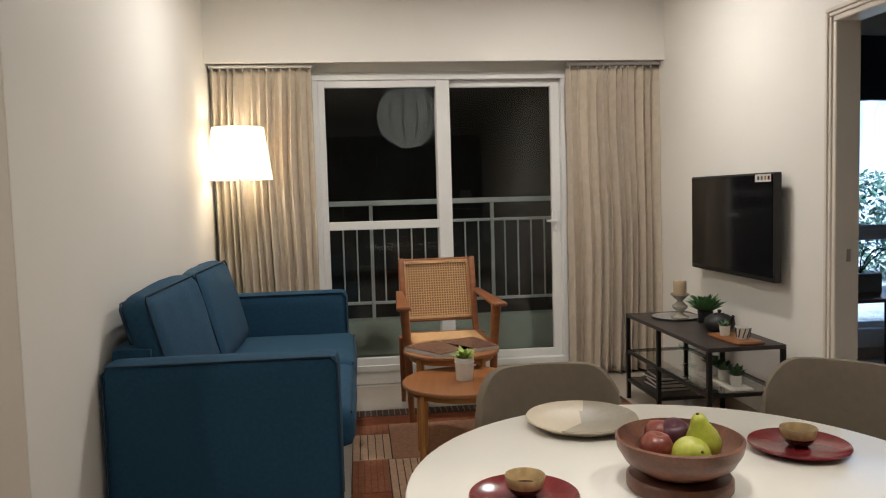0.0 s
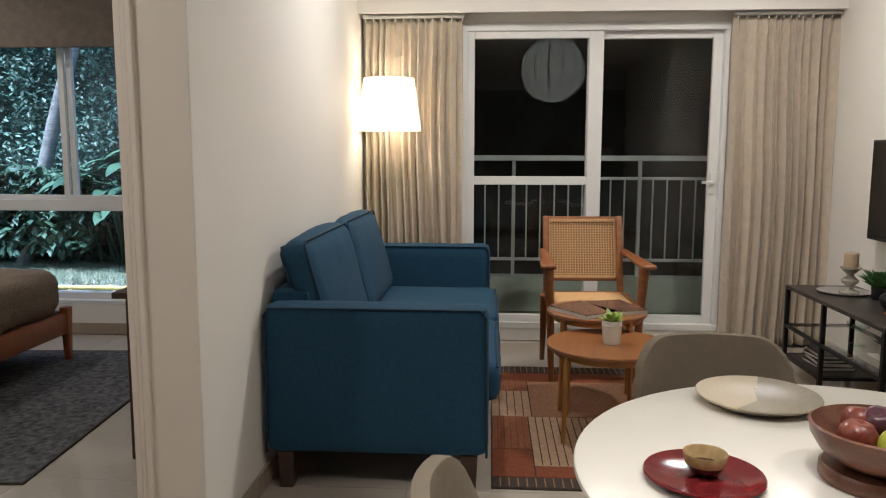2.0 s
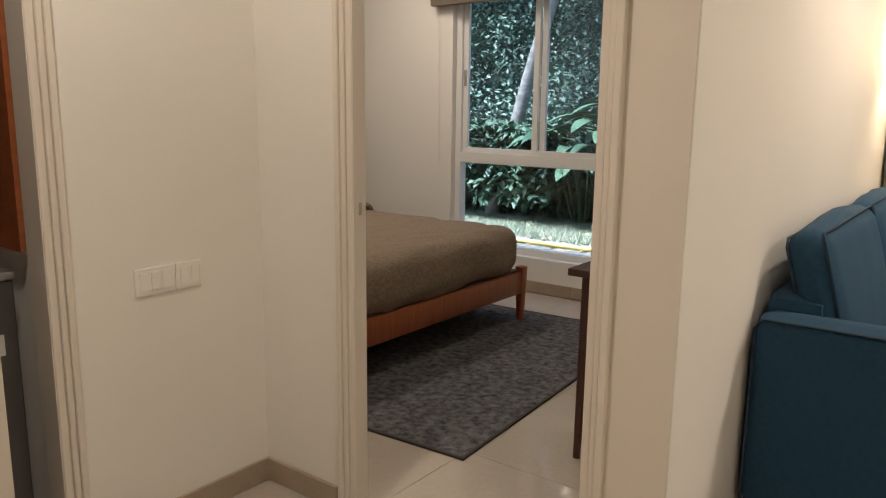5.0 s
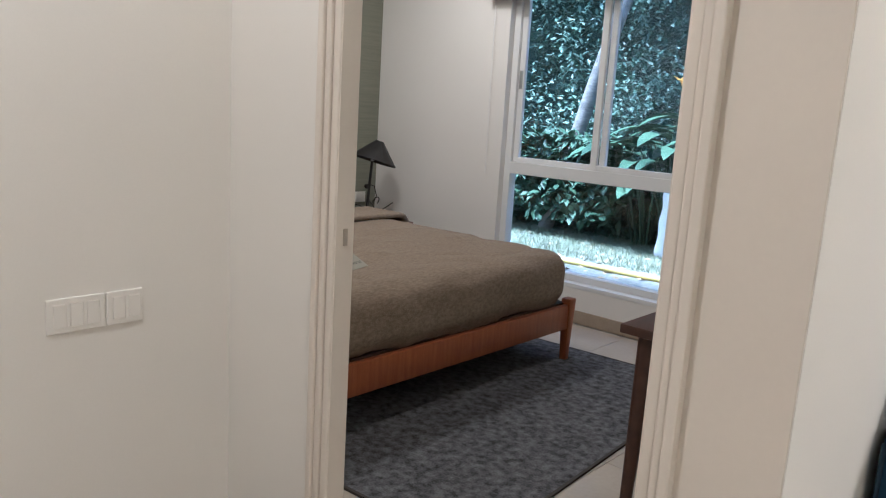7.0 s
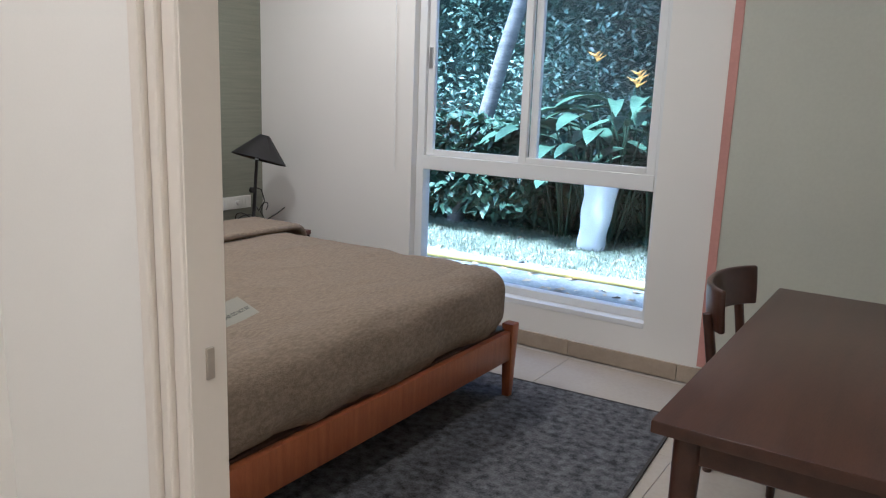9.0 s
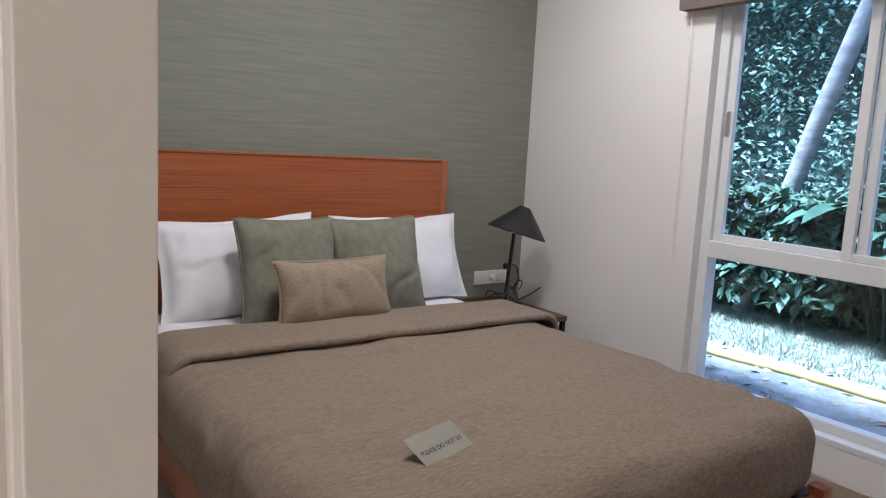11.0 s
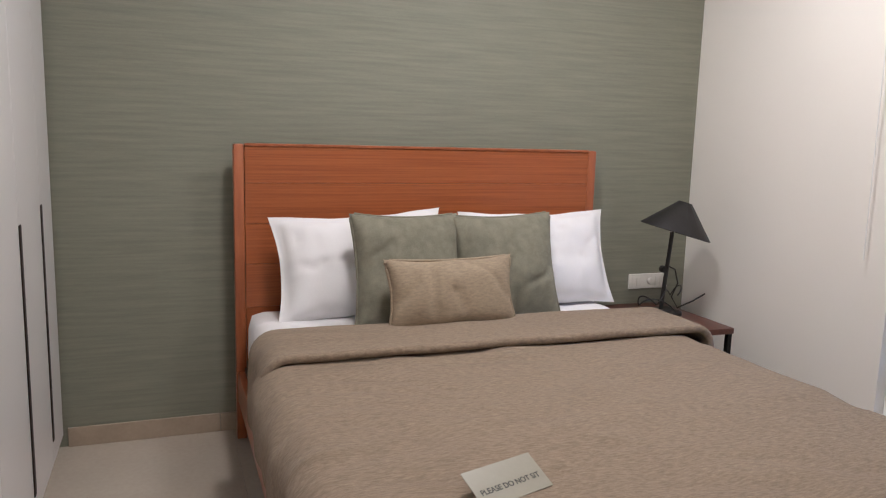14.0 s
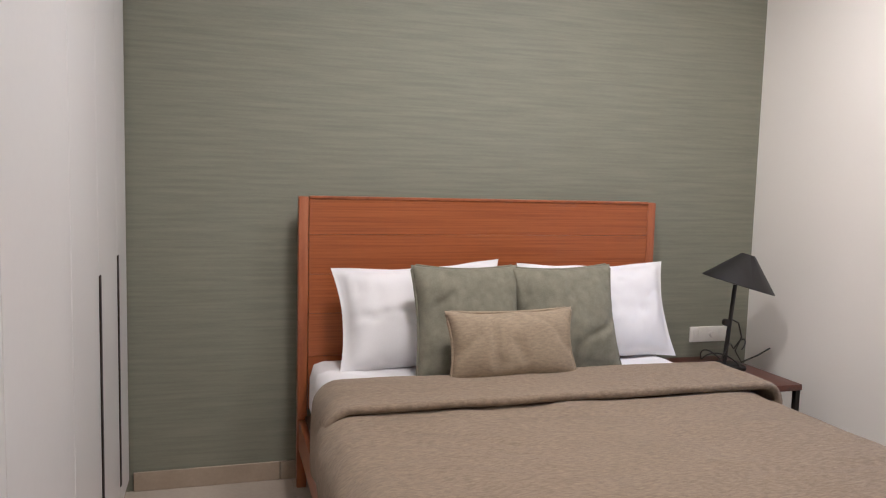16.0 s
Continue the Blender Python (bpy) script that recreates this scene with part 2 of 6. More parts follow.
def casing(name, m, w, h, depth, label):
    """A moulded door frame: lining and stepped architrave round an opening w wide, in the plane y = 0, facing -y."""
    ob = thing(name, m, label, "door frame", kind="structure")
    for s, tag in ((-1, "jamb"), (1, "jamb")):
        bm = bmesh.new()
        a, b = sorted((s * w / 2, s * (w / 2 + 0.036)))
        box(bm, a, -0.006, 0, b, depth + 0.001, h, 0.001)
        for o, p0, p1 in ((0.010, 0.0, 0.024), (0.018, 0.024, 0.042), (0.026, 0.042, 0.062)):
            a, b = sorted((s * (w / 2 + p0 + 0.002), s * (w / 2 + p1 + 0.002)))
            box(bm, a, -o, 0, b, -0.0005, h + p0, 0.004)
        part(tag, bm, TRIM, ob)
    bm = bmesh.new()
    box(bm, -w / 2, -0.006, h, w / 2, depth + 0.001, h + 0.036, 0.001)
    for o, p0, p1 in ((0.010, 0.0, 0.024), (0.018, 0.024, 0.042), (0.026, 0.042, 0.062)):
        box(bm, -w / 2 - p1, -o, h + p0 + 0.002, w / 2 + p1, -0.0005, h + p1 + 0.002, 0.004)
    part("head", bm, TRIM, ob)
    return ob


d1 = casing("door_1", pose((DX0 + DX1) / 2, DW, 0), DX1 - DX0, DH, DB - DW, "cream painted bedroom door frame with moulded architrave")
part("strike_plate", boxed(DX0 - (DX0 + DX1) / 2 - 0.002, 0.016, 1.005, DX0 - (DX0 + DX1) / 2 + 0.0025, 0.028, 1.045, 0.001), material("strike_steel", (0.5, 0.45, 0.38), 0.35, 0.8), d1, "small steel strike plate")
part("return_board", boxed(DX1 + 0.050 - (DX0 + DX1) / 2, -0.007, 0.0, SW - (DX0 + DX1) / 2 - 0.0005, -0.0005, CEIL - 0.002, 0.001, 1), TRIM, d1, "cream painted board facing the end of the partition")
d2 = casing("door_2", pose(TW, 2.59, 0, 0, 0, -90), 0.86, 2.10, 0.11, "cream painted door frame in the television wall")
part("strike_plate", boxed(-0.433, 0.05, 0.99, -0.427, 0.07, 1.05, 0.002), bpy.data.materials["strike_steel"], d2, "small steel strike plate")
d3 = casing("door_3", pose(CX, 0.93, 0, 0, 0, 90), 0.80, 2.08, 0.09, "cream painted door frame of the laundry niche")
leaf = thing("door_leaf", pose(CX + 0.045, 0.79, 0), "plain white sliding door, partly closed, before the laundry", "door", kind="structure")
part("panel", boxed(-0.018, -0.42, 0.012, 0.018, 0.39, 2.10, 0.003), TRIM, leaf)

SKH = 0.085
skirts = (("x", CX, 1.45, DW, 1), ("y", DW, CX, DX0 - 0.09, -1), ("x", SW, DW - 0.012, 5.0, 1), ("x", HW, 2.0, NW, 1),
          ("y", NW, HW + 0.012, SW - 0.1, -1), ("x", SW - 0.10, DB, NW, -1), ("x", TW, 3.16, NW, -1), ("x", TW, -3.0, 2.02, -1), ("y", NW, TW + 0.11, 7.0, -1))
for axis, at, a, b, s in skirts:
    bm = bmesh.new()
    n = max(1, round((b - a) / 0.6))
    for i in range(n):
        p, q = a + (b - a) * i / n + 0.001, a + (b - a) * (i + 1) / n - 0.001
        lo, hi = sorted((at, at + s * 0.012))
        box(bm, *((lo, p, 0, hi, q, SKH) if axis == "x" else (p, lo, 0, q, hi, SKH)), bevel=0.002, seg=1)
    structure("baseboard", bm, SKIRT, "beige tile skirting along the wall", "baseboard")

# ---- shared soft shapes ----
def soft_box(x0, y0, z0, x1, y1, z1, r, step=0.05, amp=0.0, freq=6.0, bulge=0.0, bm=None, m=None, seed=0.0):
    """A cushion-like block: rounded by r, swollen by bulge, creased by noise."""
    bm = bm or bmesh.new()
    n = [max(2, int(round(d / step))) for d in (x1 - x0, y1 - y0, z1 - z0)]
    lo, hi = Vector((x0, y0, z0)), Vector((x1, y1, z1))
    seen = {}

    def vert(i, j, k):
        if (i, j, k) in seen:
            return seen[i, j, k]
        f = [i / n[0], j / n[1], k / n[2]]
        p = Vector([lo[a] + (hi[a] - lo[a]) * f[a] for a in range(3)])
        c = Vector([min(max(p[a], lo[a] + r), hi[a] - r) for a in range(3)])
        d = p - c
        q = c + d.normalized() * r if d.length > 1e-6 else p
        if bulge:
            w = [math.sin(math.pi * t) ** 0.6 if 0 < t < 1 else 0 for t in f]
            for a in range(3):
                o, u = (a + 1) % 3, (a + 2) % 3
                if f[a] in (0, 1):
                    q[a] += bulge * (1 if f[a] == 1 else -1) * w[o] * w[u]
        if amp:
            s = q * freq + Vector((seed, seed * 2, 0))
            q = q + amp * Vector((noise.noise(s), noise.noise(s + Vector((9, 0, 0))), noise.noise(s + Vector((0, 9, 0)))))
        seen[i, j, k] = bm.verts.new(q)
        return seen[i, j, k]

    for a in range(3):
        o, u = (a + 1) % 3, (a + 2) % 3
        for side in (0, n[a]):
            for p in range(n[o]):
                for q in range(n[u]):
                    quad = []
                    for dp, dq in ((0, 0), (1, 0), (1, 1), (0, 1)):
                        idx = [0, 0, 0]
                        idx[a], idx[o], idx[u] = side, p + dp, q + dq
                        quad.append(vert(*idx))
                    bm.faces.new(quad if side else quad[::-1])
    if m is not None:
        bmesh.ops.transform(bm, matrix=m, verts=list(seen.values()))
    return bm


PINCH = 0.085


def pillow(w, h, t, n=26, flange=0.0, droop=0.012, seed=0.0):
    """A filled pillow in the xz plane, its seam round the edge, its corners pulled to points."""
    bm = bmesh.new()
    grids = []
    for side in (1, -1):
        g = []
        for i in range(n + 1):
            row = []
            for j in range(n + 1):
                u, v = 2 * i / n - 1, 2 * j / n - 1
                uu, vv = u * (1 + flange), v * (1 + flange)
                fu, fv = max(0, 1 - abs(uu) ** 2.6), max(0, 1 - abs(vv) ** 2.6)
                y = side * (t / 2 * (fu * fv) ** 0.45 + (0.0016 if flange and abs(u) < 1 and abs(v) < 1 else 0))
                pin = 1 - PINCH * (1 - u * u) * abs(v) ** 3
                pin2 = 1 - PINCH * (1 - v * v) * abs(u) ** 3
                x, z = u * w / 2 * pin2, v * h / 2 * pin
                s = Vector((x * 7 + seed, y * 7, z * 7))
                fold = abs(noise.noise(Vector((x * 5 + seed, z * 5, 2.0)))) * 2 + abs(noise.noise(Vector((x * 11 + seed, z * 9, 7.0))))
                y += side * droop * noise.noise(s) * (fu * fv) ** 0.3 - side * 0.014 * max(0, 1 - fold * 2.0) * (fu * fv) ** 0.2
                if flange:
                    y += 0.012 * noise.noise(Vector((x * 9 + seed, z * 9, 1.0))) * max(abs(u), abs(v)) ** 6
                z += 0.010 * noise.noise(Vector((x * 5 + seed, 3, 0))) * abs(v)
                row.append(bm.verts.new((x, y, z)))
            g.append(row)
        grids.append(g)
        for i in range(n):
            for j in range(n):
                q = (g[i][j], g[i + 1][j], g[i + 1][j + 1], g[i][j + 1])
                bm.faces.new(q if side < 0 else q[::-1])
    bmesh.ops.remove_doubles(bm, verts=bm.verts, dist=0.0012)
    return bm


# ---- more materials ----
SOFA = material("blue_upholstery", (0.0195, 0.058, 0.106), 0.85, vary=0.09, scale=60, bump=0.35, bump_scale=420, sheen=0.03, spec=0.2)
PIPING = material("dark_blue_piping", (0.010, 0.030, 0.055), 0.8, bump=0.2, bump_scale=300)
DARKLEG = material("dark_wood_leg", (0.055, 0.030, 0.019), 0.4, vary=0.25, scale=9, bump=0.1)
TEAK = wood("teak_wood", (0.33, 0.130, 0.044), (0.19, 0.068, 0.022), 0.38)
TEAKY = wood("teak_wood_across", (0.40, 0.135, 0.048), (0.25, 0.070, 0.024), 0.34, grain=(14, 0.8, 16))
WALNUT = wood("walnut_wood", (0.075, 0.032, 0.019), (0.040, 0.017, 0.011), 0.32, grain=(10, 1, 10))
RAILWOOD = wood("bed_rail_wood", (0.36, 0.112, 0.040), (0.22, 0.060, 0.022), 0.36, grain=(1, 12, 14))
# darker cane for the backing: shade between the strands is in its colour
CANEBACK = material("shaded_cane", (0.20, 0.085, 0.028), 0.6, vary=0.12, scale=30, bump=0.2, bump_scale=120)
CANE = material("woven_cane", (0.70, 0.45, 0.21), 0.5, vary=0.07, scale=30, bump=0.2, bump_scale=120)
LINEN = material("taupe_linen_cover", (0.203, 0.154, 0.108), 0.9, vary=0.09, scale=70, bump=0.6, bump_scale=210, sheen=0.05, spec=0.15, stretch=(2.6, 0.6, 1), second=(0.305, 0.238, 0.170), crease=1.0, crease_scale=(5.5, 2.2, 3))
SHEET = material("white_cotton", (0.74, 0.725, 0.725), 0.85, vary=0.02, scale=8, bump=0.12, bump_scale=260, sheen=0.1, spec=0.2, crease=0.75, crease_scale=(5, 4, 4))
GREENC = material("sage_green_linen", (0.187, 0.178, 0.132), 0.9, vary=0.13, scale=24, bump=0.45, bump_scale=230, sheen=0.05, spec=0.15, crease=0.5, crease_scale=(5, 4, 4))
TANC = material("tan_slub_linen", (0.285, 0.225, 0.155), 0.9, vary=0.12, scale=46, bump=0.5, bump_scale=190, sheen=0.05, spec=0.15, stretch=(1, 1, 3))
CURTAIN = material("beige_curtain", (0.56, 0.485, 0.380), 0.85, vary=0.05, scale=18, bump=0.25, bump_scale=320, sheen=0.1, spec=0.15)
BLACK = material("black_metal", (0.016, 0.015, 0.014), 0.42, 0.6, vary=0.2, scale=12)
BLACKP = material("black_paint", (0.012, 0.011, 0.011), 0.5, vary=0.2, scale=20)
DARKTOP = material("dark_brown_shelf", (0.035, 0.028, 0.024), 0.42, vary=0.2, scale=14, bump=0.06)
WHITETOP = material("white_laminate", (0.74, 0.705, 0.625), 0.28, vary=0.01, scale=3)
TAUPE = material("taupe_seat_fabric", (0.215, 0.180, 0.132), 0.9, vary=0.04, scale=40, bump=0.3, bump_scale=380, spec=0.15)
CERAM = material("white_ceramic", (0.74, 0.72, 0.66), 0.3, vary=0.03, scale=20)
REDGLZ = material("dark_red_glaze", (0.135, 0.012, 0.016), 0.14, vary=0.2, scale=18, second=(0.20, 0.022, 0.022))
OCHRE = material("ochre_glaze", (0.36, 0.25, 0.11), 0.25, vary=0.15, scale=40)
BROWNGLZ = material("brown_glaze", (0.045, 0.020, 0.014), 0.2, vary=0.2, scale=30)
CLEAR = glass("clear_glass", (0.95, 0.97, 0.95))
LEAF = material("succulent_green", (0.06, 0.115, 0.045), 0.5, vary=0.3, scale=40)
LEAF2 = material("pale_succulent", (0.30, 0.42, 0.07), 0.5, vary=0.25, scale=40)
STEEL = material("brushed_steel", (0.55, 0.55, 0.55), 0.3, 0.9, vary=0.05, scale=20)


# ---- living room ----
def sofa():
    """Two-seat sofa; local x runs out from the wall, y along it."""
    X0, X1, Y0, Y1 = -0.512, 0.375, 2.625, 4.745
    ob = thing("sofa", pose(X0, Y0, 0), "dark blue fabric two-seat sofa with piped edges against the wall", "sofa")
    D, L = X1 - X0, Y1 - Y0
    part("base", soft_box(0.03, 0.10, 0.17, D - 0.02, L - 0.10, 0.33, 0.02, 0.08), SOFA, ob, smooth=40)
    part("back_frame", soft_box(0.0, 0.10, 0.20, 0.17, L - 0.10, 0.80, 0.035, 0.06, 0.003, 5), SOFA, ob, smooth=50)
    for y0 in (0.0, L - 0.14):
        arm = part("arm", soft_box(0.0, y0, 0.155, D, y0 + 0.14, 0.760, 0.04, 0.045, 0.002, 6), SOFA, ob, smooth=50)
        for yy in (y0 + 0.004, y0 + 0.136):
            z = 0.747
            pts = [(0.008, yy, 0.16), (0.008, yy, z - 0.03), (0.03, yy, z), (D - 0.035, yy, z), (D - 0.010, yy, z - 0.03), (D - 0.006, yy, 0.16)]
            part("piping", tube(pts, 0.005, 6), PIPING, arm, smooth=60)
    W = (L - 0.28) / 2
    for k in range(2):
        y0 = 0.14 + k * W
        seat = part("seat_cushion", soft_box(0.15, y0 + 0.004, 0.33, D + 0.045, y0 + W - 0.004, 0.492, 0.045, 0.05, 0.004, 5, 0.008, seed=k), SOFA, ob, smooth=60)
        part("piping", tube([(D + 0.035, y0 + 0.03, 0.478), (D + 0.035, y0 + W - 0.03, 0.478)], 0.005, 6), PIPING, seat, smooth=60)
        m = pose(0.17, y0, 0.47, 0, -15, 0)
        cush = part("back_cushion", soft_box(-0.015, 0.012, 0.0, 0.105, W - 0.012, 0.515, 0.040, 0.045, 0.007, 5, 0.026, m=m, seed=3 + k), SOFA, ob, smooth=60)
        for xx in (-0.006, 0.097):
            pts = [m @ Vector(p) for p in ((xx, 0.02, 0.04), (xx, 0.02, 0.485), (xx, 0.05, 0.507), (xx, W - 0.05, 0.507), (xx, W - 0.02, 0.485), (xx, W - 0.02, 0.04))]
            part("piping", tube(pts, 0.005, 6), PIPING, cush, smooth=60)
    for x, y in ((0.075, 0.06), (D - 0.075, 0.06), (0.075, L - 0.06), (D - 0.075, L - 0.06)):
        bm = bmesh.new()
        box(bm, x - 0.034, y - 0.034, 0, x + 0.034, y + 0.034, 0.156, 0.004)
        for v in bm.verts:
            k = 1 - 0.22 * (1 - v.co.z / 0.156)
            v.co.x, v.co.y = x + (v.co.x - x) * k, y + (v.co.y - y) * k
        part("leg", bm, DARKLEG, ob, "dark stained wooden leg")
    return ob


def curtain(x0, x1, seed, label):
    """A pleated curtain: deep uneven folds, pinched at the head."""
    ob = thing("curtain", pose(x0, 5.065, 0), label, "curtain", "curtains at the balcony door")
    bm = bmesh.new()
    rng = random.Random(seed)
    w, nx, nz = x1 - x0, 220, 46
    ph, x, edges = 0.0, 0.0, []
    while x < w:
        d = rng.uniform(0.036, 0.080)
        edges.append((x, d, rng.uniform(0.55, 1.3), rng.uniform(-1, 1)))
        x += d
    rows = []
    for k in range(nz + 1):
        f = k / nz
        z = 0.022 + f * 2.238
        row = []
        for i in range(nx + 1):
            X = w * i / nx
            Xs = X + 0.014 * math.sin(3.1 * z + seed) * math.sin(math.pi * i / nx) + 0.010 * noise.noise(Vector((X * 4, z * 1.1, seed)))
            e = [e for e in edges if e[0] <= max(Xs, 0)] or [edges[0]]
            a, d, amp, tw = e[-1]
            p = min(max((Xs - a) / d, 0), 1)
            deep = 0.092 * amp * (0.72 + 0.28 * (1 - f)) * (1 - 0.35 * max(0, f - 0.93) / 0.07)
            y = -deep * math.sin(math.pi * p) ** 0.75 + 0.062 + 0.006 * tw * math.sin(2.3 * z)
            if f > 0.955:
                y = y * 0.7 - 0.012 * max(0, 1 - abs(p - 0.5) / 0.16)
            row.append(bm.verts.new((X + 0.012 * math.sin(2 * math.pi * p), y, z + 0.006 * math.sin(9 * X + seed) * (1 - f))))
        rows.append(row)
    for a, b in zip(rows, rows[1:]):
        for i in range(nx):
            bm.faces.new((a[i], a[i + 1], b[i + 1], b[i]))
    cl = part("cloth", bm, CURTAIN, ob, smooth=70)
    mod = cl.modifiers.new("thickness", "SOLIDIFY")
    mod.thickness, mod.offset = 0.003, 0
    part("rail", boxed(0, -0.012, 2.262, w, 0.012, 2.280, 0.003), UPVC, ob, "slim white curtain track")
    for a, d, amp, tw in edges:
        part("hook", boxed(a + d / 2 - 0.004, -0.006, 2.242, a + d / 2 + 0.004, 0.002, 2.265), UPVC, ob)
    return ob


def balcony_door():
    """Sliding window and door to the balcony, in white frames."""
    ob = thing("window_2", pose(0.16, NW + 0.03, 0.09), "white framed glazed balcony door with sliding panels", "balcony door", kind="structure")
    W, H = 1.85, 2.15
    for n, b in (("sill", (0, -0.01, 0, W, 0.09, 0.045)), ("head", (0, -0.01, H - 0.055, W, 0.09, H)), ("side_frame", (0, -0.01, 0.045, 0.05, 0.09, H - 0.055)), ("side_frame", (W - 0.05, -0.01, 0.045, W, 0.09, H - 0.055))):
        part(n, boxed(*b, bevel=0.004), UPVC, ob)
    for k, (a, b, y, bar) in enumerate(((0.05, 0.985, 0.006, True), (0.88, W - 0.05, 0.048, False))):
        s = part("sash", bmesh.new(), UPVC, ob)
        zb, zt = 0.045, H - 0.055
        e = b - (0.10 if k == 0 else 0.065)
        rows = [(a, y, zb, a + 0.045, y + 0.036, zt), (e, y, zb, b, y + 0.036, zt), (a + 0.045, y, zb, e, y + 0.036, zb + 0.055), (a + 0.045, y, zt - 0.05, e, y + 0.036, zt)]
        bm = bmesh.new()
        for r in rows:
            box(bm, *r, bevel=0.003, seg=1)
        if bar:
            box(bm, a + 0.045, y - 0.002, 1.035, e, y + 0.034, 1.095, 0.003, 1)
        bm.to_mesh(s.data)
        bm.free()
        g = part("pane", boxed(a + 0.03, y + 0.015, zb + 0.04, b - 0.04, y + 0.021, zt - 0.03), PANE, s)
        g.visible_shadow = False
    h = part("handle", bmesh.new(), UPVC, ob, "white lever handle")
    bm = bmesh.new()
    box(bm, W - 0.105, 0.030, 0.98, W - 0.075, 0.048, 1.13, 0.004)
    box(bm, W - 0.165, 0.008, 1.047, W - 0.085, 0.022, 1.066, 0.005)
    box(bm, W - 0.10, 0.012, 1.045, W - 0.082, 0.04, 1.068, 0.004)
    bm.to_mesh(h.data)
    bm.free()


def floor_lamp():
    ob = thing("floor_lamp", pose(-0.31, 4.88, 0), "floor lamp with a lit white tapered fabric shade", "floor lamp")
    part("base", lathe([(0, 0), (0.135, 0), (0.135, 0.012), (0.12, 0.02), (0.02, 0.026), (0, 0.026)], 32), BLACK, ob, smooth=40)
    part("pole", rodded((0, 0, 0.02), (0, 0, 1.56), 0.006), material("champagne_pole", (0.36, 0.30, 0.22), 0.4, 0.3, vary=0.05), ob, smooth=60)
    m = bpy.data.materials.new("lit_fabric_shade")
    m.use_nodes = True
    nt = m.node_tree
    nt.nodes.remove(nt.nodes["Principled BSDF"])
    d, tr, mx, tc, nz, em, ad = (nt.nodes.new("ShaderNode" + k) for k in ("BsdfDiffuse", "BsdfTranslucent", "MixShader", "TexCoord", "TexNoise", "Emission", "AddShader"))
    d.inputs[0].default_value, tr.inputs[0].default_value = (0.85, 0.80, 0.70, 1), (0.92, 0.84, 0.68, 1)
    mx.inputs[0].default_value = 0.6
    em.inputs[0].default_value, em.inputs[1].default_value = (1.0, 0.86, 0.62, 1), 0.25
    for a, b in ((d.outputs[0], mx.inputs[1]), (tr.outputs[0], mx.inputs[2]), (mx.outputs[0], ad.inputs[0]), (em.outputs[0], ad.inputs[1]), (ad.outputs[0], nt.nodes["Material Output"].inputs[0])):
        nt.links.new(a, b)
    sh = part("shade", lathe([(0.215, 1.495), (0.168, 1.838), (0.165, 1.838), (0.212, 1.495), (0.215, 1.495)], 48), m, ob, "white tapered drum shade, lit from inside", smooth=60)
    part("socket", rodded((0, 0, 1.55), (0, 0, 1.60), 0.02), BLACK, ob, smooth=60)
    for k in range(3):
        a = 2 * math.pi * k / 3
        part("shade_spoke", rodded((0, 0, 1.56), (0.208 * math.cos(a), 0.208 * math.sin(a), 1.50), 0.002, seg=6), BLACK, sh)


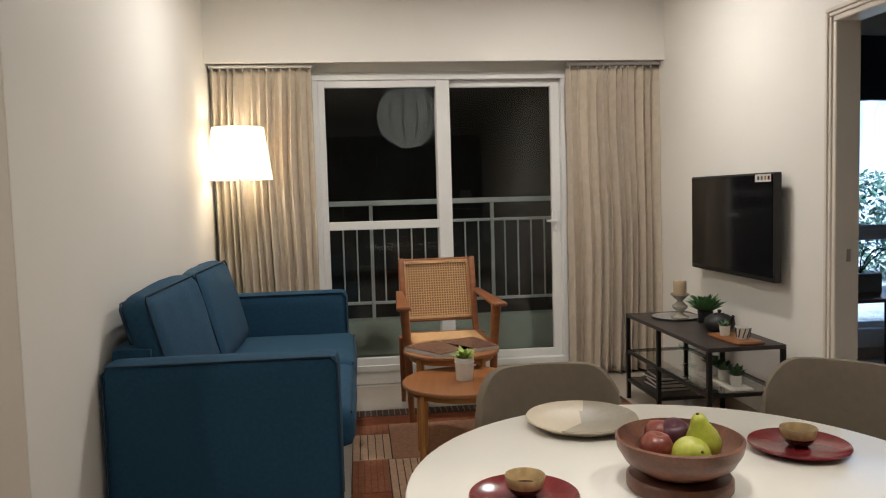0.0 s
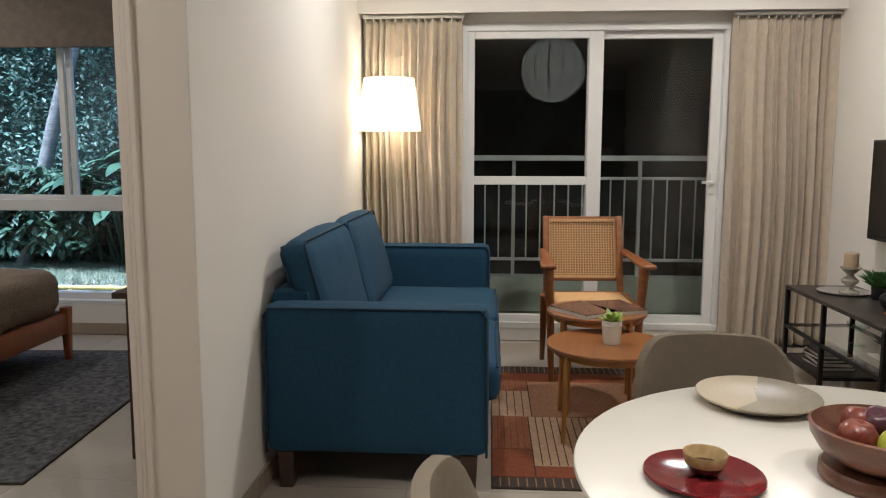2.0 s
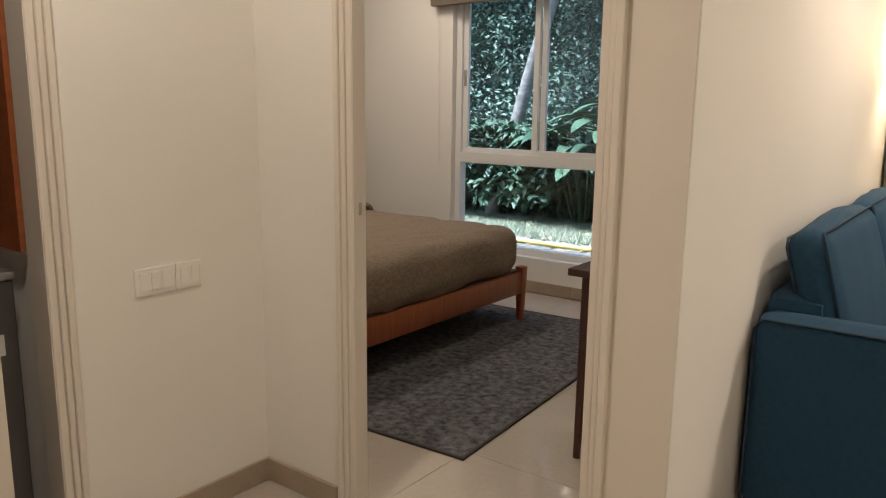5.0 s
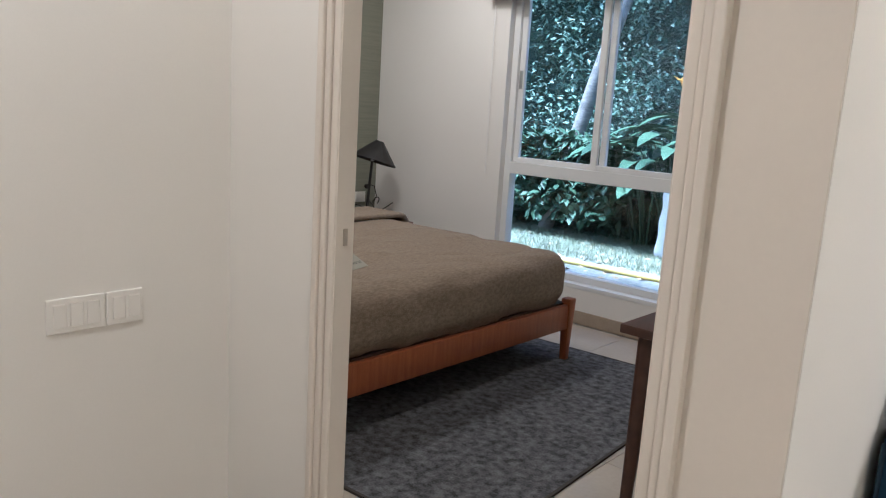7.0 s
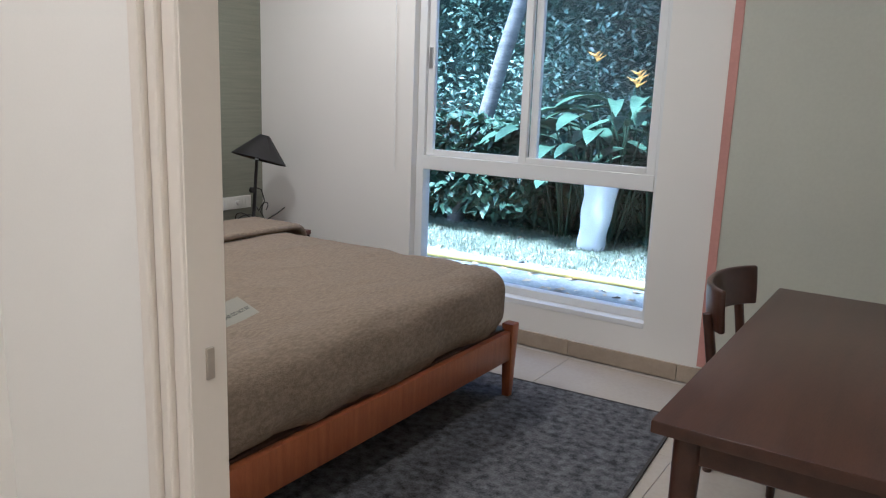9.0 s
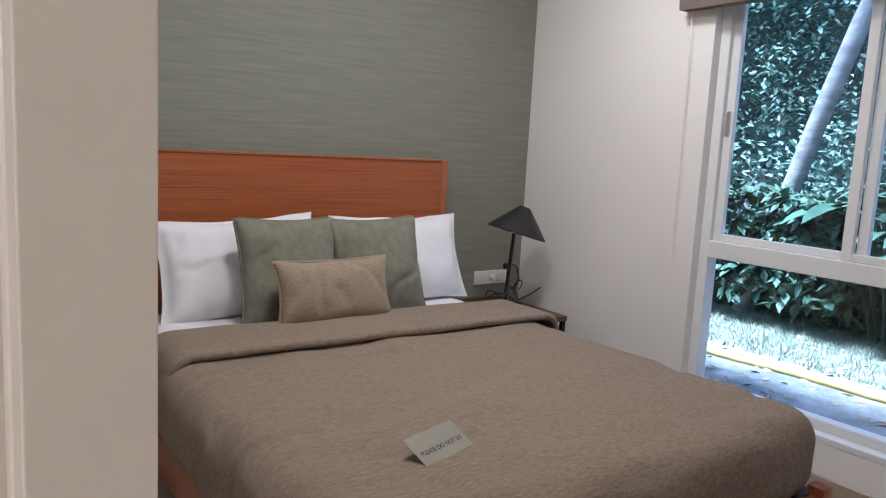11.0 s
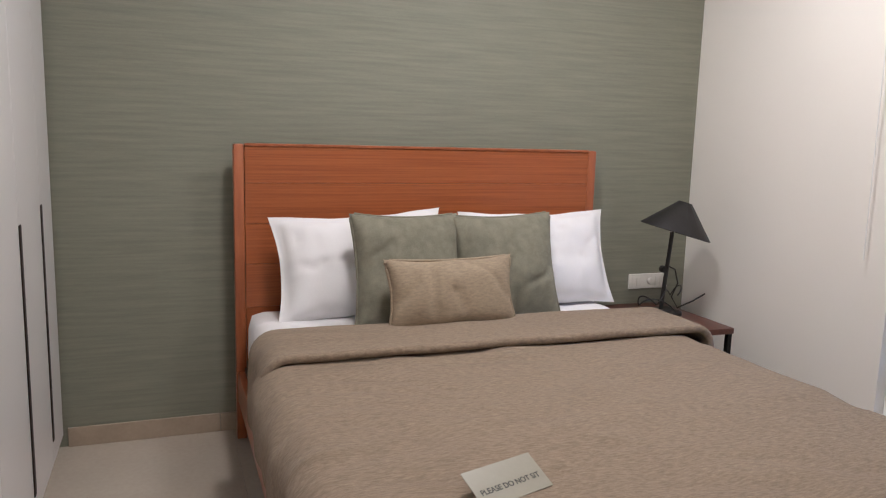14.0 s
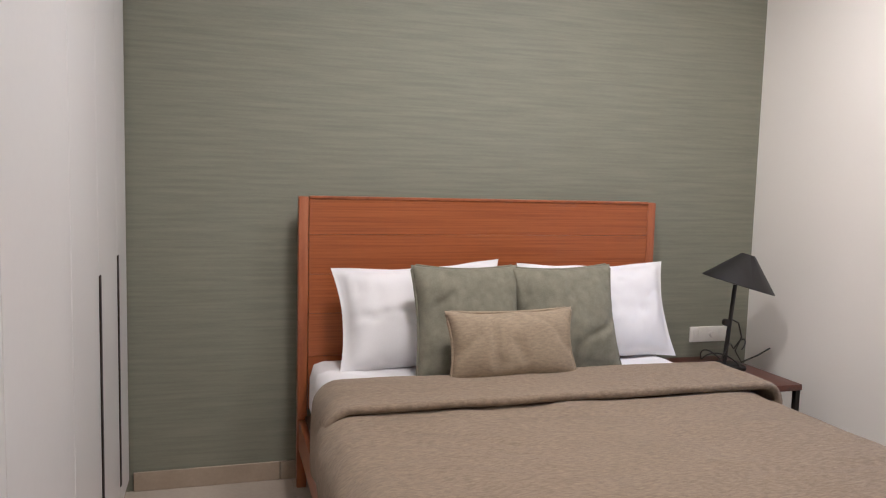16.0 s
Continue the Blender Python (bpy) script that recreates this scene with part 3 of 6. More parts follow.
def armchair():
    """Teak chair with cane seat and back, facing -y; its feet splay in V shape."""
    ob = thing("armchair", pose(0.99, 4.08, 0, 0, 0, 2), "teak armchair with woven cane seat and back", "armchair")
    hw = 0.255
    for s in (-1, 1):
        x = s * hw
        part("front_leg", tube([(s * 0.245, 0.075, 0.0), (s * 0.258, 0.065, 0.40), (s * 0.276, 0.05, 0.702)], 0.018, 10, taper=0.030), TEAK, ob, smooth=50)
        part("rear_leg", rodded((s * 0.248, 0.585, 0.0), (x, 0.44, 0.46), 0.016, 0.027, 10), TEAK, ob, smooth=50)
        bm = bmesh.new()
        box(bm, -0.030, -0.31, -0.013, 0.030, 0.30, 0.013, 0.009)
        for v in bm.verts:
            f = min(1.0, max(0.0, (0.30 - v.co.y) / 0.61))
            v.co.x = v.co.x * (0.72 + 0.78 * f ** 1.6) + s * 0.012 * math.sin(math.pi * f)
            v.co.z += 0.012 * math.sin(math.pi * f)
        bmesh.ops.transform(bm, matrix=pose(s * 0.270, 0.28, 0.715, 2.0, 0, s * 2.5), verts=bm.verts)
        part("armrest", bm, TEAK, ob, smooth=50)
        part("back_post", boxed(x - s * 0.02 - 0.019, 0.47, 0.36, x - s * 0.02 + 0.019, 0.51, 0.96, 0.008, m=Matrix.Translation((0, 0.49, 0.40)) @ pose(0, 0, 0, -26 + 12, 0, 0) @ Matrix.Translation((0, -0.49, -0.40))), TEAK, ob, smooth=50)
    seat = part("seat", boxed(-hw + 0.02, 0.05, 0.455, hw - 0.02, 0.50, 0.472, 0.004), CANE, ob, "woven cane seat")
    for b in ((-hw, 0.03, 0.430, hw, 0.065, 0.474), (-hw, 0.47, 0.430, hw, 0.505, 0.474), (-hw, 0.06, 0.430, -hw + 0.035, 0.47, 0.474), (hw - 0.035, 0.06, 0.430, hw, 0.47, 0.474)):
        part("seat_rail", boxed(*b, bevel=0.006), TEAK, ob, smooth=50)
    lean = Matrix.Translation((0, 0.56, 0.53)) @ pose(0, 0, 0, -14, 0, 0)
    w2, h2 = 0.238, 0.42
    bp = part("backrest", boxed(-w2 + 0.02, 0.006, 0.02, w2 - 0.02, 0.012, h2 - 0.02, m=lean), CANEBACK, ob, "woven cane backrest")
    for b in ((-w2, -0.014, 0, w2, 0.020, 0.026), (-w2, -0.014, h2 - 0.026, w2, 0.020, h2), (-w2, -0.014, 0.02, -w2 + 0.026, 0.020, h2 - 0.02), (w2 - 0.026, -0.014, 0.02, w2, 0.020, h2 - 0.02)):
        part("back_frame", boxed(*b, bevel=0.006, m=lean), TEAK, ob, smooth=50)
    strands = bmesh.new()
    n = 26
    for i in range(n):
        x = -w2 + 0.03 + (2 * w2 - 0.06) * i / (n - 1)
        box(strands, x - 0.0026, -0.004, 0.024, x + 0.0026, 0.001, h2 - 0.024, m=lean)
    for i in range(23):
        z = 0.03 + (h2 - 0.06) * i / 22
        box(strands, -w2 + 0.024, -0.0065, z - 0.0026, w2 - 0.024, -0.0025, z + 0.0026, m=lean)
    part("cane_weave", strands, CANE, bp)
    st = bmesh.new()
    for i in range(44):
        for zz in (0.027, h2 - 0.027):
            x = -w2 + 0.03 + (2 * w2 - 0.06) * i / 43
            box(st, x - 0.003, -0.0185, zz - 0.010, x + 0.003, -0.014, zz + 0.010, m=lean)
    for i in range(38):
        for xx in (-w2 + 0.027, w2 - 0.027):
            z = 0.03 + (h2 - 0.06) * i / 37
            box(st, xx - 0.010, -0.0185, z - 0.003, xx + 0.010, -0.014, z + 0.003, m=lean)
    part("cane_stitching", st, CANE, bp)


def nest_table(x, y, r, h, turn, label):
    ob = thing("side_table", pose(x, y, 0, 0, 0, turn), label, "side table", "nesting tables on the rug")
    part("top", lathe([(0, h - 0.022), (r - 0.006, h - 0.022), (r, h - 0.016), (r, h - 0.004), (r - 0.004, h), (0, h)], 64), TABLEW, ob, "round teak top", smooth=40)
    for k in range(4):
        a = math.radians(45 + 90 * k)
        part("leg", rodded((r * 0.95 * math.cos(a), r * 0.95 * math.sin(a), 0.010), (r * 0.92 * math.cos(a), r * 0.92 * math.sin(a), h - 0.02), 0.011, 0.012, 12), OAKLEG, ob, smooth=60)
    part("apron", lathe([(r * 0.86, h - 0.05), (r * 0.88, h - 0.05), (r * 0.88, h - 0.02), (r * 0.86, h - 0.02), (r * 0.86, h - 0.05)], 48), OAKLEG, ob, smooth=40)
    return ob


OAKLEG = wood("honey_oak", (0.50, 0.25, 0.065), (0.38, 0.17, 0.04), 0.35, grain=(12, 12, 1))
TABLEW = wood("brown_teak_veneer", (0.345, 0.150, 0.050), (0.235, 0.092, 0.030), 0.30, grain=(14, 0.8, 16))


def succulent(name, x, y, z, r, h, pot, leafmat, label, n=16, spread=1.0, size=0.05, seed=1):
    """A small plant in a pot, with pointed fleshy leaves."""
    ob = thing(name, pose(x, y, z), label, "potted plant")
    part("pot", lathe([(0, 0), (r * 0.82, 0), (r * 0.86, 0.004), (r, h - 0.004), (r * 0.98, h), (r * 0.88, h), (r * 0.86, h - 0.012), (0, h - 0.012)], 28), pot, ob, smooth=40)
    part("soil", lathe([(0, h - 0.012), (r * 0.86, h - 0.010), (r * 0.86, h - 0.014), (0, h - 0.014)], 20), DARKLEG, ob)
    rng = random.Random(seed)
    for i in range(n):
        bm = bmesh.new()
        a, t = i * 2.4, 0.25 + 0.75 * i / n
        L = size * rng.uniform(0.8, 1.15)
        wv = L * 0.2
        out = spread * t
        d = Vector((math.cos(a) * out, math.sin(a) * out, 1.15 - 0.5 * t)).normalized()
        side = d.cross(Vector((0, 0, 1))).normalized() if abs(d.z) < 0.99 else Vector((1, 0, 0))
        nrm = side.cross(d).normalized()
        base = Vector((0, 0, h - 0.014))
        prof = ((0.0, 0.5), (0.35, 1.0), (0.75, 0.7), (1.0, 0.05))
        rings = []
        for f, k in prof:
            c = base + d * (L * f) - nrm * (L * 0.18 * f * f)
            rings.append([bm.verts.new(c + side * wv * k), bm.verts.new(c + nrm * wv * k * 0.35), bm.verts.new(c - side * wv * k), bm.verts.new(c - nrm * wv * k * 0.35)])
        for p, q in zip(rings, rings[1:]):
            for j in range(4):
                bm.faces.new((p[j], p[(j + 1) % 4], q[(j + 1) % 4], q[j]))
        bm.faces.new(rings[0])
        bmesh.ops.recalc_face_normals(bm, faces=bm.faces)
        part("leaf", bm, leafmat, ob, smooth=60)
    return ob


def console():
    X0, X1, Y0, Y1, H = 2.17, 2.585, 3.27, 4.43, 0.556
    ob = thing("console_table", pose(X0, Y0, 0), "low black metal console table with a glass shelf under the television", "console table")
    D, L, t = X1 - X0, Y1 - Y0, 0.024
    part("top", boxed(0, 0, H - 0.022, D, L, H, 0.003), DARKTOP, ob, "dark brown top")
    for x, y in ((0, 0), (D - t, 0), (0, L - t), (D - t, L - t), (0, L * 0.55), (D - t, L * 0.55)):
        part("leg", boxed(x, y, 0, x + t, y + t, H - 0.022, 0.002, 1), BLACK, ob)
    for z, s0 in ((0.115, L * 0.55), (0.30, 0.0)):
        for b in ((0, s0 + t, z, t * 0.8, L - t, z + t * 0.8), (D - t * 0.8, s0 + t, z, D, L - t, z + t * 0.8), (t, s0, z, D - t, s0 + t * 0.8, z + t * 0.8), (t, L - t * 0.8, z, D - t, L, z + t * 0.8)):
            part("rail", boxed(*b, bevel=0.002, seg=1), BLACK, ob)
    part("bottom_shelf", boxed(t, L * 0.55 + t, 0.120, D - t, L - t, 0.134), DARKTOP, ob, "dark bottom shelf")
    part("glass_shelf", boxed(t * 0.85, t * 0.85, 0.312, D - t * 0.85, L - t * 0.85, 0.320), CLEAR, ob, "clear glass shelf")
    return ob


sofa()
curtain(SW + 0.015, 0.185, 3, "beige pleated curtain drawn to the wall by the lamp")
curtain(1.985, TW - 0.003, 8, "beige pleated curtain drawn to the television wall")
balcony_door()
floor_lamp()
armchair()
nest_table(0.945, 3.345, 0.295, 0.45, -8, "low round teak side table with oak legs")
nest_table(0.945, 3.78, 0.262, 0.52, -8, "taller round teak side table with oak legs")
console()

PAPER = material("magazine_paper", (0.62, 0.60, 0.56), 0.5, vary=0.05)
COVER = material("magazine_cover", (0.10, 0.085, 0.08), 0.25, vary=0.6, scale=14, second=(0.26, 0.12, 0.075))
for k, (x, y, z, rz, w, l) in enumerate(((0.865, 3.71, 0.52, 35, 0.22, 0.30), (1.045, 3.79, 0.52, 20, 0.21, 0.29))):
    mg = thing("magazine", pose(x, y, z, 0, 0, rz), "glossy dark magazine lying on the round table", "magazine", "magazines on the side table")
    part("page_block", boxed(-w / 2, -l / 2, 0.0, w / 2, l / 2, 0.020, 0.002, 1), PAPER, mg)
    part("cover", boxed(-w / 2 - 0.001, -l / 2 - 0.001, 0.020, w / 2 + 0.001, l / 2 + 0.001, 0.022), COVER, mg, "dark printed cover")
succ = succulent("potted_plant", 0.955, 3.34, 0.45, 0.048, 0.112, CERAM, LEAF2, "pale green succulent in a white ceramic pot with string", 20, 1.3, 0.075, 4)
part("string", lathe([(0.0465, 0.088), (0.0500, 0.090), (0.0470, 0.093)], 28), PAPER, succ)

# things on the console
tr = thing("tray", pose(2.40, 4.18, 0.556), "round dark metal tray", "tray")
part("dish", lathe([(0, 0.002), (0.125, 0.002), (0.14, 0.012), (0.143, 0.012), (0.13, 0.0), (0, 0.0)], 48), STEEL, tr, smooth=40)
ch = thing("candle_holder", pose(2.42, 4.16, 0.559), "turned glass candle holder with a beige pillar candle", "candle holder")
part("stand", lathe([(0, 0), (0.052, 0), (0.055, 0.008), (0.022, 0.024), (0.018, 0.04), (0.044, 0.062), (0.047, 0.075), (0.02, 0.098), (0.018, 0.108), (0.036, 0.124), (0.048, 0.138), (0.056, 0.142), (0.056, 0.150), (0, 0.150)], 40), material("smoked_glass", (0.34, 0.31, 0.25), 0.08, vary=0.05), ch, smooth=60)
part("candle", lathe([(0, 0.150), (0.038, 0.150), (0.039, 0.154), (0.039, 0.228), (0.036, 0.232), (0, 0.230)], 32), material("beige_wax", (0.42, 0.32, 0.20), 0.5, vary=0.06), ch, "beige pillar candle", smooth=50)
part("wick", rodded((0, 0, 0.229), (0.001, 0, 0.240), 0.001, seg=6), BLACKP, ch)
succulent("potted_plant", 2.50, 3.985, 0.556, 0.045, 0.07, BLACKP, material("bright_green_leaf", (0.075, 0.16, 0.05), 0.5, vary=0.3, scale=40), "leafy green plant in a dark pot", 54, 0.95, 0.125, 7)
tp = thing("teapot", pose(2.44, 3.69, 0.556), "black cast iron teapot", "teapot")
part("body", lathe([(0, 0), (0.05, 0), (0.072, 0.018), (0.084, 0.045), (0.078, 0.072), (0.05, 0.092), (0.03, 0.097), (0, 0.097)], 40), BLACKP, tp, smooth=60)
part("lid", lathe([(0, 0.105), (0.028, 0.101), (0.034, 0.096), (0.034, 0.094), (0, 0.094)], 28), BLACKP, tp, smooth=60)
part("knob", lathe([(0, 0.124), (0.009, 0.121), (0.011, 0.114), (0.006, 0.104), (0, 0.104)], 16), BLACKP, tp, smooth=60)
part("spout", tube([(0.01, -0.07, 0.04), (0.012, -0.10, 0.062), (0.014, -0.118, 0.092), (0.014, -0.128, 0.104)], 0.016, 10, taper=0.009), BLACKP, tp, smooth=60)
wt = thing("wooden_tray", pose(2.40, 3.435, 0.556, 0, 0, 4), "oval wooden serving tray", "tray")
part("board", soft_box(-0.075, -0.15, 0.0, 0.075, 0.15, 0.016, 0.008, 0.02), TEAK, wt, smooth=60)
part("rim", boxed(-0.066, -0.142, 0.0155, 0.066, 0.142, 0.0175, 0.0008, 1), TABLEW, wt)
succulent("potted_plant", 2.37, 3.49, 0.574, 0.028, 0.052, CERAM, LEAF, "small succulent in a white pot on the wooden tray", 18, 1.2, 0.045, 9)
cup = thing("cup", pose(2.41, 3.375, 0.574), "white cup with black zigzag stripes", "cup")
part("body", lathe([(0, 0), (0.026, 0), (0.029, 0.004), (0.038, 0.062), (0.036, 0.062), (0.027, 0.006), (0, 0.006)], 32), CERAM, cup, smooth=50)
for k in range(9):
    a, b = 2 * math.pi * k / 9, 2 * math.pi * (k + 0.55) / 9
    part("stripe", tube([(0.0305 * math.cos(a), 0.0305 * math.sin(a), 0.010), (0.0350 * math.cos((a + b) / 2), 0.0350 * math.sin((a + b) / 2), 0.034), (0.0386 * math.cos(b), 0.0386 * math.sin(b), 0.058)], 0.0026, 6), BLACKP, cup)
for k, (w, l, h, rz) in enumerate(((0.19, 0.25, 0.020, 3), (0.185, 0.245, 0.024, -4), (0.18, 0.24, 0.018, 6), (0.175, 0.235, 0.022, -2))):
    zz = 0.134 + sum((0.020, 0.024, 0.018, 0.022)[:k]) + 0.0005 * k
    bk = thing("book", pose(2.33, 4.16, zz, 0, 0, rz), "hardback book with a dark cover in a stack", "book", "stack of books on the console")
    part("page_block", boxed(-w / 2 + 0.004, -l / 2 + 0.004, 0.003, w / 2 - 0.002, l / 2 - 0.004, h - 0.003), PAPER, bk)
    for z0 in (0, h - 0.003):
        part("board", boxed(-w / 2, -l / 2, z0, w / 2, l / 2, z0 + 0.003), (BLACKP, COVER, BLACKP, DARKTOP)[k], bk)
    part("spine", boxed(w / 2 - 0.003, -l / 2, 0.003, w / 2, l / 2, h - 0.003), (BLACKP, COVER, BLACKP, DARKTOP)[k], bk)
wp = thing("small_tray", pose(2.37, 3.50, 0.320), "long white ceramic tray on the glass shelf", "tray")
part("dish", boxed(-0.06, -0.20, 0, 0.06, 0.20, 0.012, 0.005), CERAM, wp, smooth=50)
for k in range(3):
    succulent("potted_plant", 2.37, 3.63 - 0.13 * k, 0.332, 0.031, 0.058, CERAM, LEAF, "small spiky succulent in a white pot", 20, 0.9, 0.07, 11 + k)["group"] = "three potted succulents"
gb = thing("goblet", pose(2.36, 3.90, 0.320), "pale green glass cake stand goblet", "glass stand")
part("glass", lathe([(0, 0), (0.045, 0), (0.045, 0.005), (0.008, 0.014), (0.007, 0.07), (0.012, 0.085), (0.055, 0.10), (0.06, 0.125), (0.057, 0.125), (0.05, 0.104), (0, 0.09)], 36), glass("green_glass", (0.92, 0.97, 0.94)), gb, smooth=60)

# television
tv = thing("television", pose(TW, 3.885, 1.138), "black flat television mounted on the wall", "television")
part("bracket", boxed(-0.045, -0.14, -0.14, 0.0, 0.14, 0.14, 0.004), BLACK, tv)
part("body", boxed(-0.085, -0.485, -0.288, -0.045, 0.485, 0.288, 0.006), BLACKP, tv)
part("screen", boxed(-0.0885, -0.472, -0.262, -0.085, 0.472, 0.276), material("dark_screen", (0.006, 0.006, 0.007), 0.10, vary=0.1), tv, "glossy dark screen")
part("sticker", boxed(-0.0895, -0.455, 0.240, -0.0885, -0.30, 0.280), PAPER, tv, "paper energy sticker")
for k in range(4):
    part("sticker_print", boxed(-0.0900, -0.445 + 0.034 * k, 0.250, -0.0895, -0.425 + 0.034 * k, 0.270), (REDGLZ, OCHRE, LEAF, BLACKP)[k], tv)

# dark kitchen units along the far wall
CHAR = material("charcoal_laminate", (0.026, 0.027, 0.026), 0.38, vary=0.15, scale=5, bump=0.03, bump_scale=70)
for k in range(5):
    ku = thing("kitchen_cabinet", pose(-0.35 + 0.60 * k, -3.05, 0), "tall charcoal kitchen cabinet with plain doors", "kitchen cabinet", "tall kitchen cabinets")
    part("body", boxed(0.002, 0.002, 0.08, 0.598, 0.56, 2.42), CHAR, ku)
    part("plinth", boxed(0.01, 0.03, 0.0, 0.59, 0.52, 0.08), BLACKP, ku)
    for z0, z1 in ((0.09, 0.86), (0.865, 1.64), (1.645, 2.41)):
        dr = part("door", boxed(0.004, 0.56, z0, 0.596, 0.58, z1, 0.002, 1), CHAR, ku)
        part("handle", boxed(0.545, 0.58, z0 + 0.2, 0.557, 0.60, z0 + 0.45, 0.003, 1), STEEL, dr, "slim steel bar handle")
ov = thing("oven", pose(2.35, -2.468, 1.05), "black built-in oven with a pale control panel", "oven")
part("front", boxed(-0.27, 0, 0, 0.27, 0.018, 0.42, 0.004), BLACKP, ov)
part("control_panel", boxed(-0.10, 0.018, 0.17, 0.10, 0.022, 0.40, 0.002, 1), CERAM, ov, "pale control panel")
part("handle", rodded((-0.22, 0.045, 0.08), (0.22, 0.045, 0.08), 0.009, seg=10), STEEL, ov, "steel bar handle")

# rug of patches
RUGC = {k: material("rug_" + k, c, 0.95, vary=0.14, scale=60, bump=0.6, bump_scale=260, spec=0.1) for k, c in (("rust", (0.185, 0.062, 0.030)), ("cream", (0.40, 0.265, 0.170)), ("brown", (0.060, 0.047, 0.040)), ("tan", (0.27, 0.145, 0.085)), ("clay", (0.225, 0.095, 0.050)))}
rug = thing("rug", pose(0.39, 2.70, 0.0), "patchwork rug in rust, tan, cream and brown", "rug")
part("backing", boxed(0, 0, 0.0, 1.75, 1.74, 0.008, 0.002, 1), RUGC["brown"], rug)
rp = ((0.0, 0.0, 1.75, 0.10, "brown"), (0.0, 0.10, 0.185, 0.40, "rust"), (0.185, 0.10, 1.75, 0.215, "rust"), (0.0, 0.40, 0.185, 0.83, "clay"), (0.185, 0.215, 0.84, 0.83, "cream"), (0.84, 0.215, 1.30, 0.60, "tan"), (1.30, 0.215, 1.75, 0.83, "clay"), (0.84, 0.60, 1.30, 0.83, "rust"),
      (0.0, 0.83, 0.207, 1.25, "cream"), (0.207, 0.83, 0.90, 1.43, "tan"), (0.90, 0.83, 1.32, 1.20, "cream"), (1.32, 0.83, 1.75, 1.43, "tan"), (0.90, 1.20, 1.32, 1.43, "clay"), (0.0, 1.25, 0.207, 1.43, "clay"), (0.0, 1.43, 1.75, 1.60, "rust"), (0.0, 1.60, 1.75, 1.74, "brown"))
for a, b, c, d, k in rp:
    pt = part("patch", boxed(a + 0.003, b + 0.003, 0.007, c - 0.003, d - 0.003, 0.0105, 0.001, 1), RUGC[k], rug, k + " woven patch")
    if k in ("cream", "brown", "clay"):
        n = int((c - a) / (0.030 if k == "clay" else 0.036))
        for i in range(1, n):
            x = a + (c - a) * i / n
            part("stripe", boxed(x - 0.0025, b + 0.01, 0.0105, x + 0.0025, d - 0.01, 0.0116), RUGC["tan" if k == "brown" else "brown" if k == "cream" else "rust"], pt)

# dining table and what stands on it
dt = thing("dining_table", pose(1.12, 1.185, 0), "round white dining table with a pedestal foot", "dining table")
part("top", lathe([(0, 0.722), (0.545, 0.722), (0.572, 0.732), (0.58, 0.742), (0.578, 0.748), (0.574, 0.75), (0, 0.75)], 96), WHITETOP, dt, smooth=35)
part("pedestal", lathe([(0, 0.0), (0.29, 0.0), (0.285, 0.012), (0.12, 0.03), (0.055, 0.10), (0.045, 0.40), (0.06, 0.66), (0.12, 0.722), (0, 0.722)], 48), WHITETOP, dt, smooth=50)


def plate(x, y, r, label, mats, lip=0.014, two=False):
    ob = thing("plate", pose(x, y, 0.75, 0, 0, -30), label, "plate")
    prof = [(0, 0.0), (r * 0.72, 0.0), (r * 0.94, lip * 0.7), (r, lip), (r * 0.985, lip + 0.003), (r * 0.72, 0.006), (0, 0.005)]
    o = part("dish", lathe(prof, 64), mats, ob, smooth=50)
    if two:
        for f in o.data.polygons:
            f.material_index = 1 if f.center.x > -0.018 else 0
    return ob


def tea_bowl(x, y, r, h, z):
    ob = thing("tea_bowl", pose(x, y, z), "small ochre glazed bowl with a brown base", "bowl", "tea bowls on red plates")
    part("lower_body", lathe([(0, 0), (r * 0.45, 0), (r * 0.72, h * 0.22), (r * 0.90, h * 0.5), (r * 0.88, h * 0.5), (0, h * 0.1)], 40), BROWNGLZ, ob, smooth=60)
    part("upper_body", lathe([(r * 0.895, h * 0.49), (r, h * 0.97), (r * 0.985, h), (r * 0.93, h * 0.96), (r * 0.82, h * 0.5), (r * 0.5, h * 0.2), (0, h * 0.16)], 40), OCHRE, ob, smooth=60)


plate(0.769, 1.150, 0.108, "dark red glazed plate on the white table", [REDGLZ])
tea_bowl(0.775, 1.165, 0.040, 0.042, 0.7565)
plate(1.445, 1.325, 0.110, "dark red glazed plate on the white table", [REDGLZ])
tea_bowl(1.450, 1.335, 0.041, 0.042, 0.7565)
plate(1.02, 1.60, 0.143, "cream and grey two-tone ceramic platter", [material("cream_glaze", (0.58, 0.50, 0.36), 0.42, vary=0.04), material("grey_glaze", (0.30, 0.265, 0.195), 0.35, vary=0.1)], 0.022, True)
plate(1.21, 0.90, 0.110, "grey ceramic plate on the white table", [bpy.data.materials["grey_glaze"]])
BOWLW = wood("carved_bowl_wood", (0.24, 0.105, 0.058), (0.085, 0.036, 0.024), 0.35, grain=(3, 9, 5), scale=4)
BOWL_AT = pose(1.092, 1.168, 0.75) @ Matrix.Scale(0.90, 4)
fb = thing("fruit_bowl", BOWL_AT, "carved dark wooden fruit bowl on a wooden base", "bowl")
part("base", lathe([(0, 0), (0.112, 0), (0.116, 0.006), (0.116, 0.026), (0.110, 0.032), (0.085, 0.030), (0, 0.028)], 56), BOWLW, fb, smooth=45)
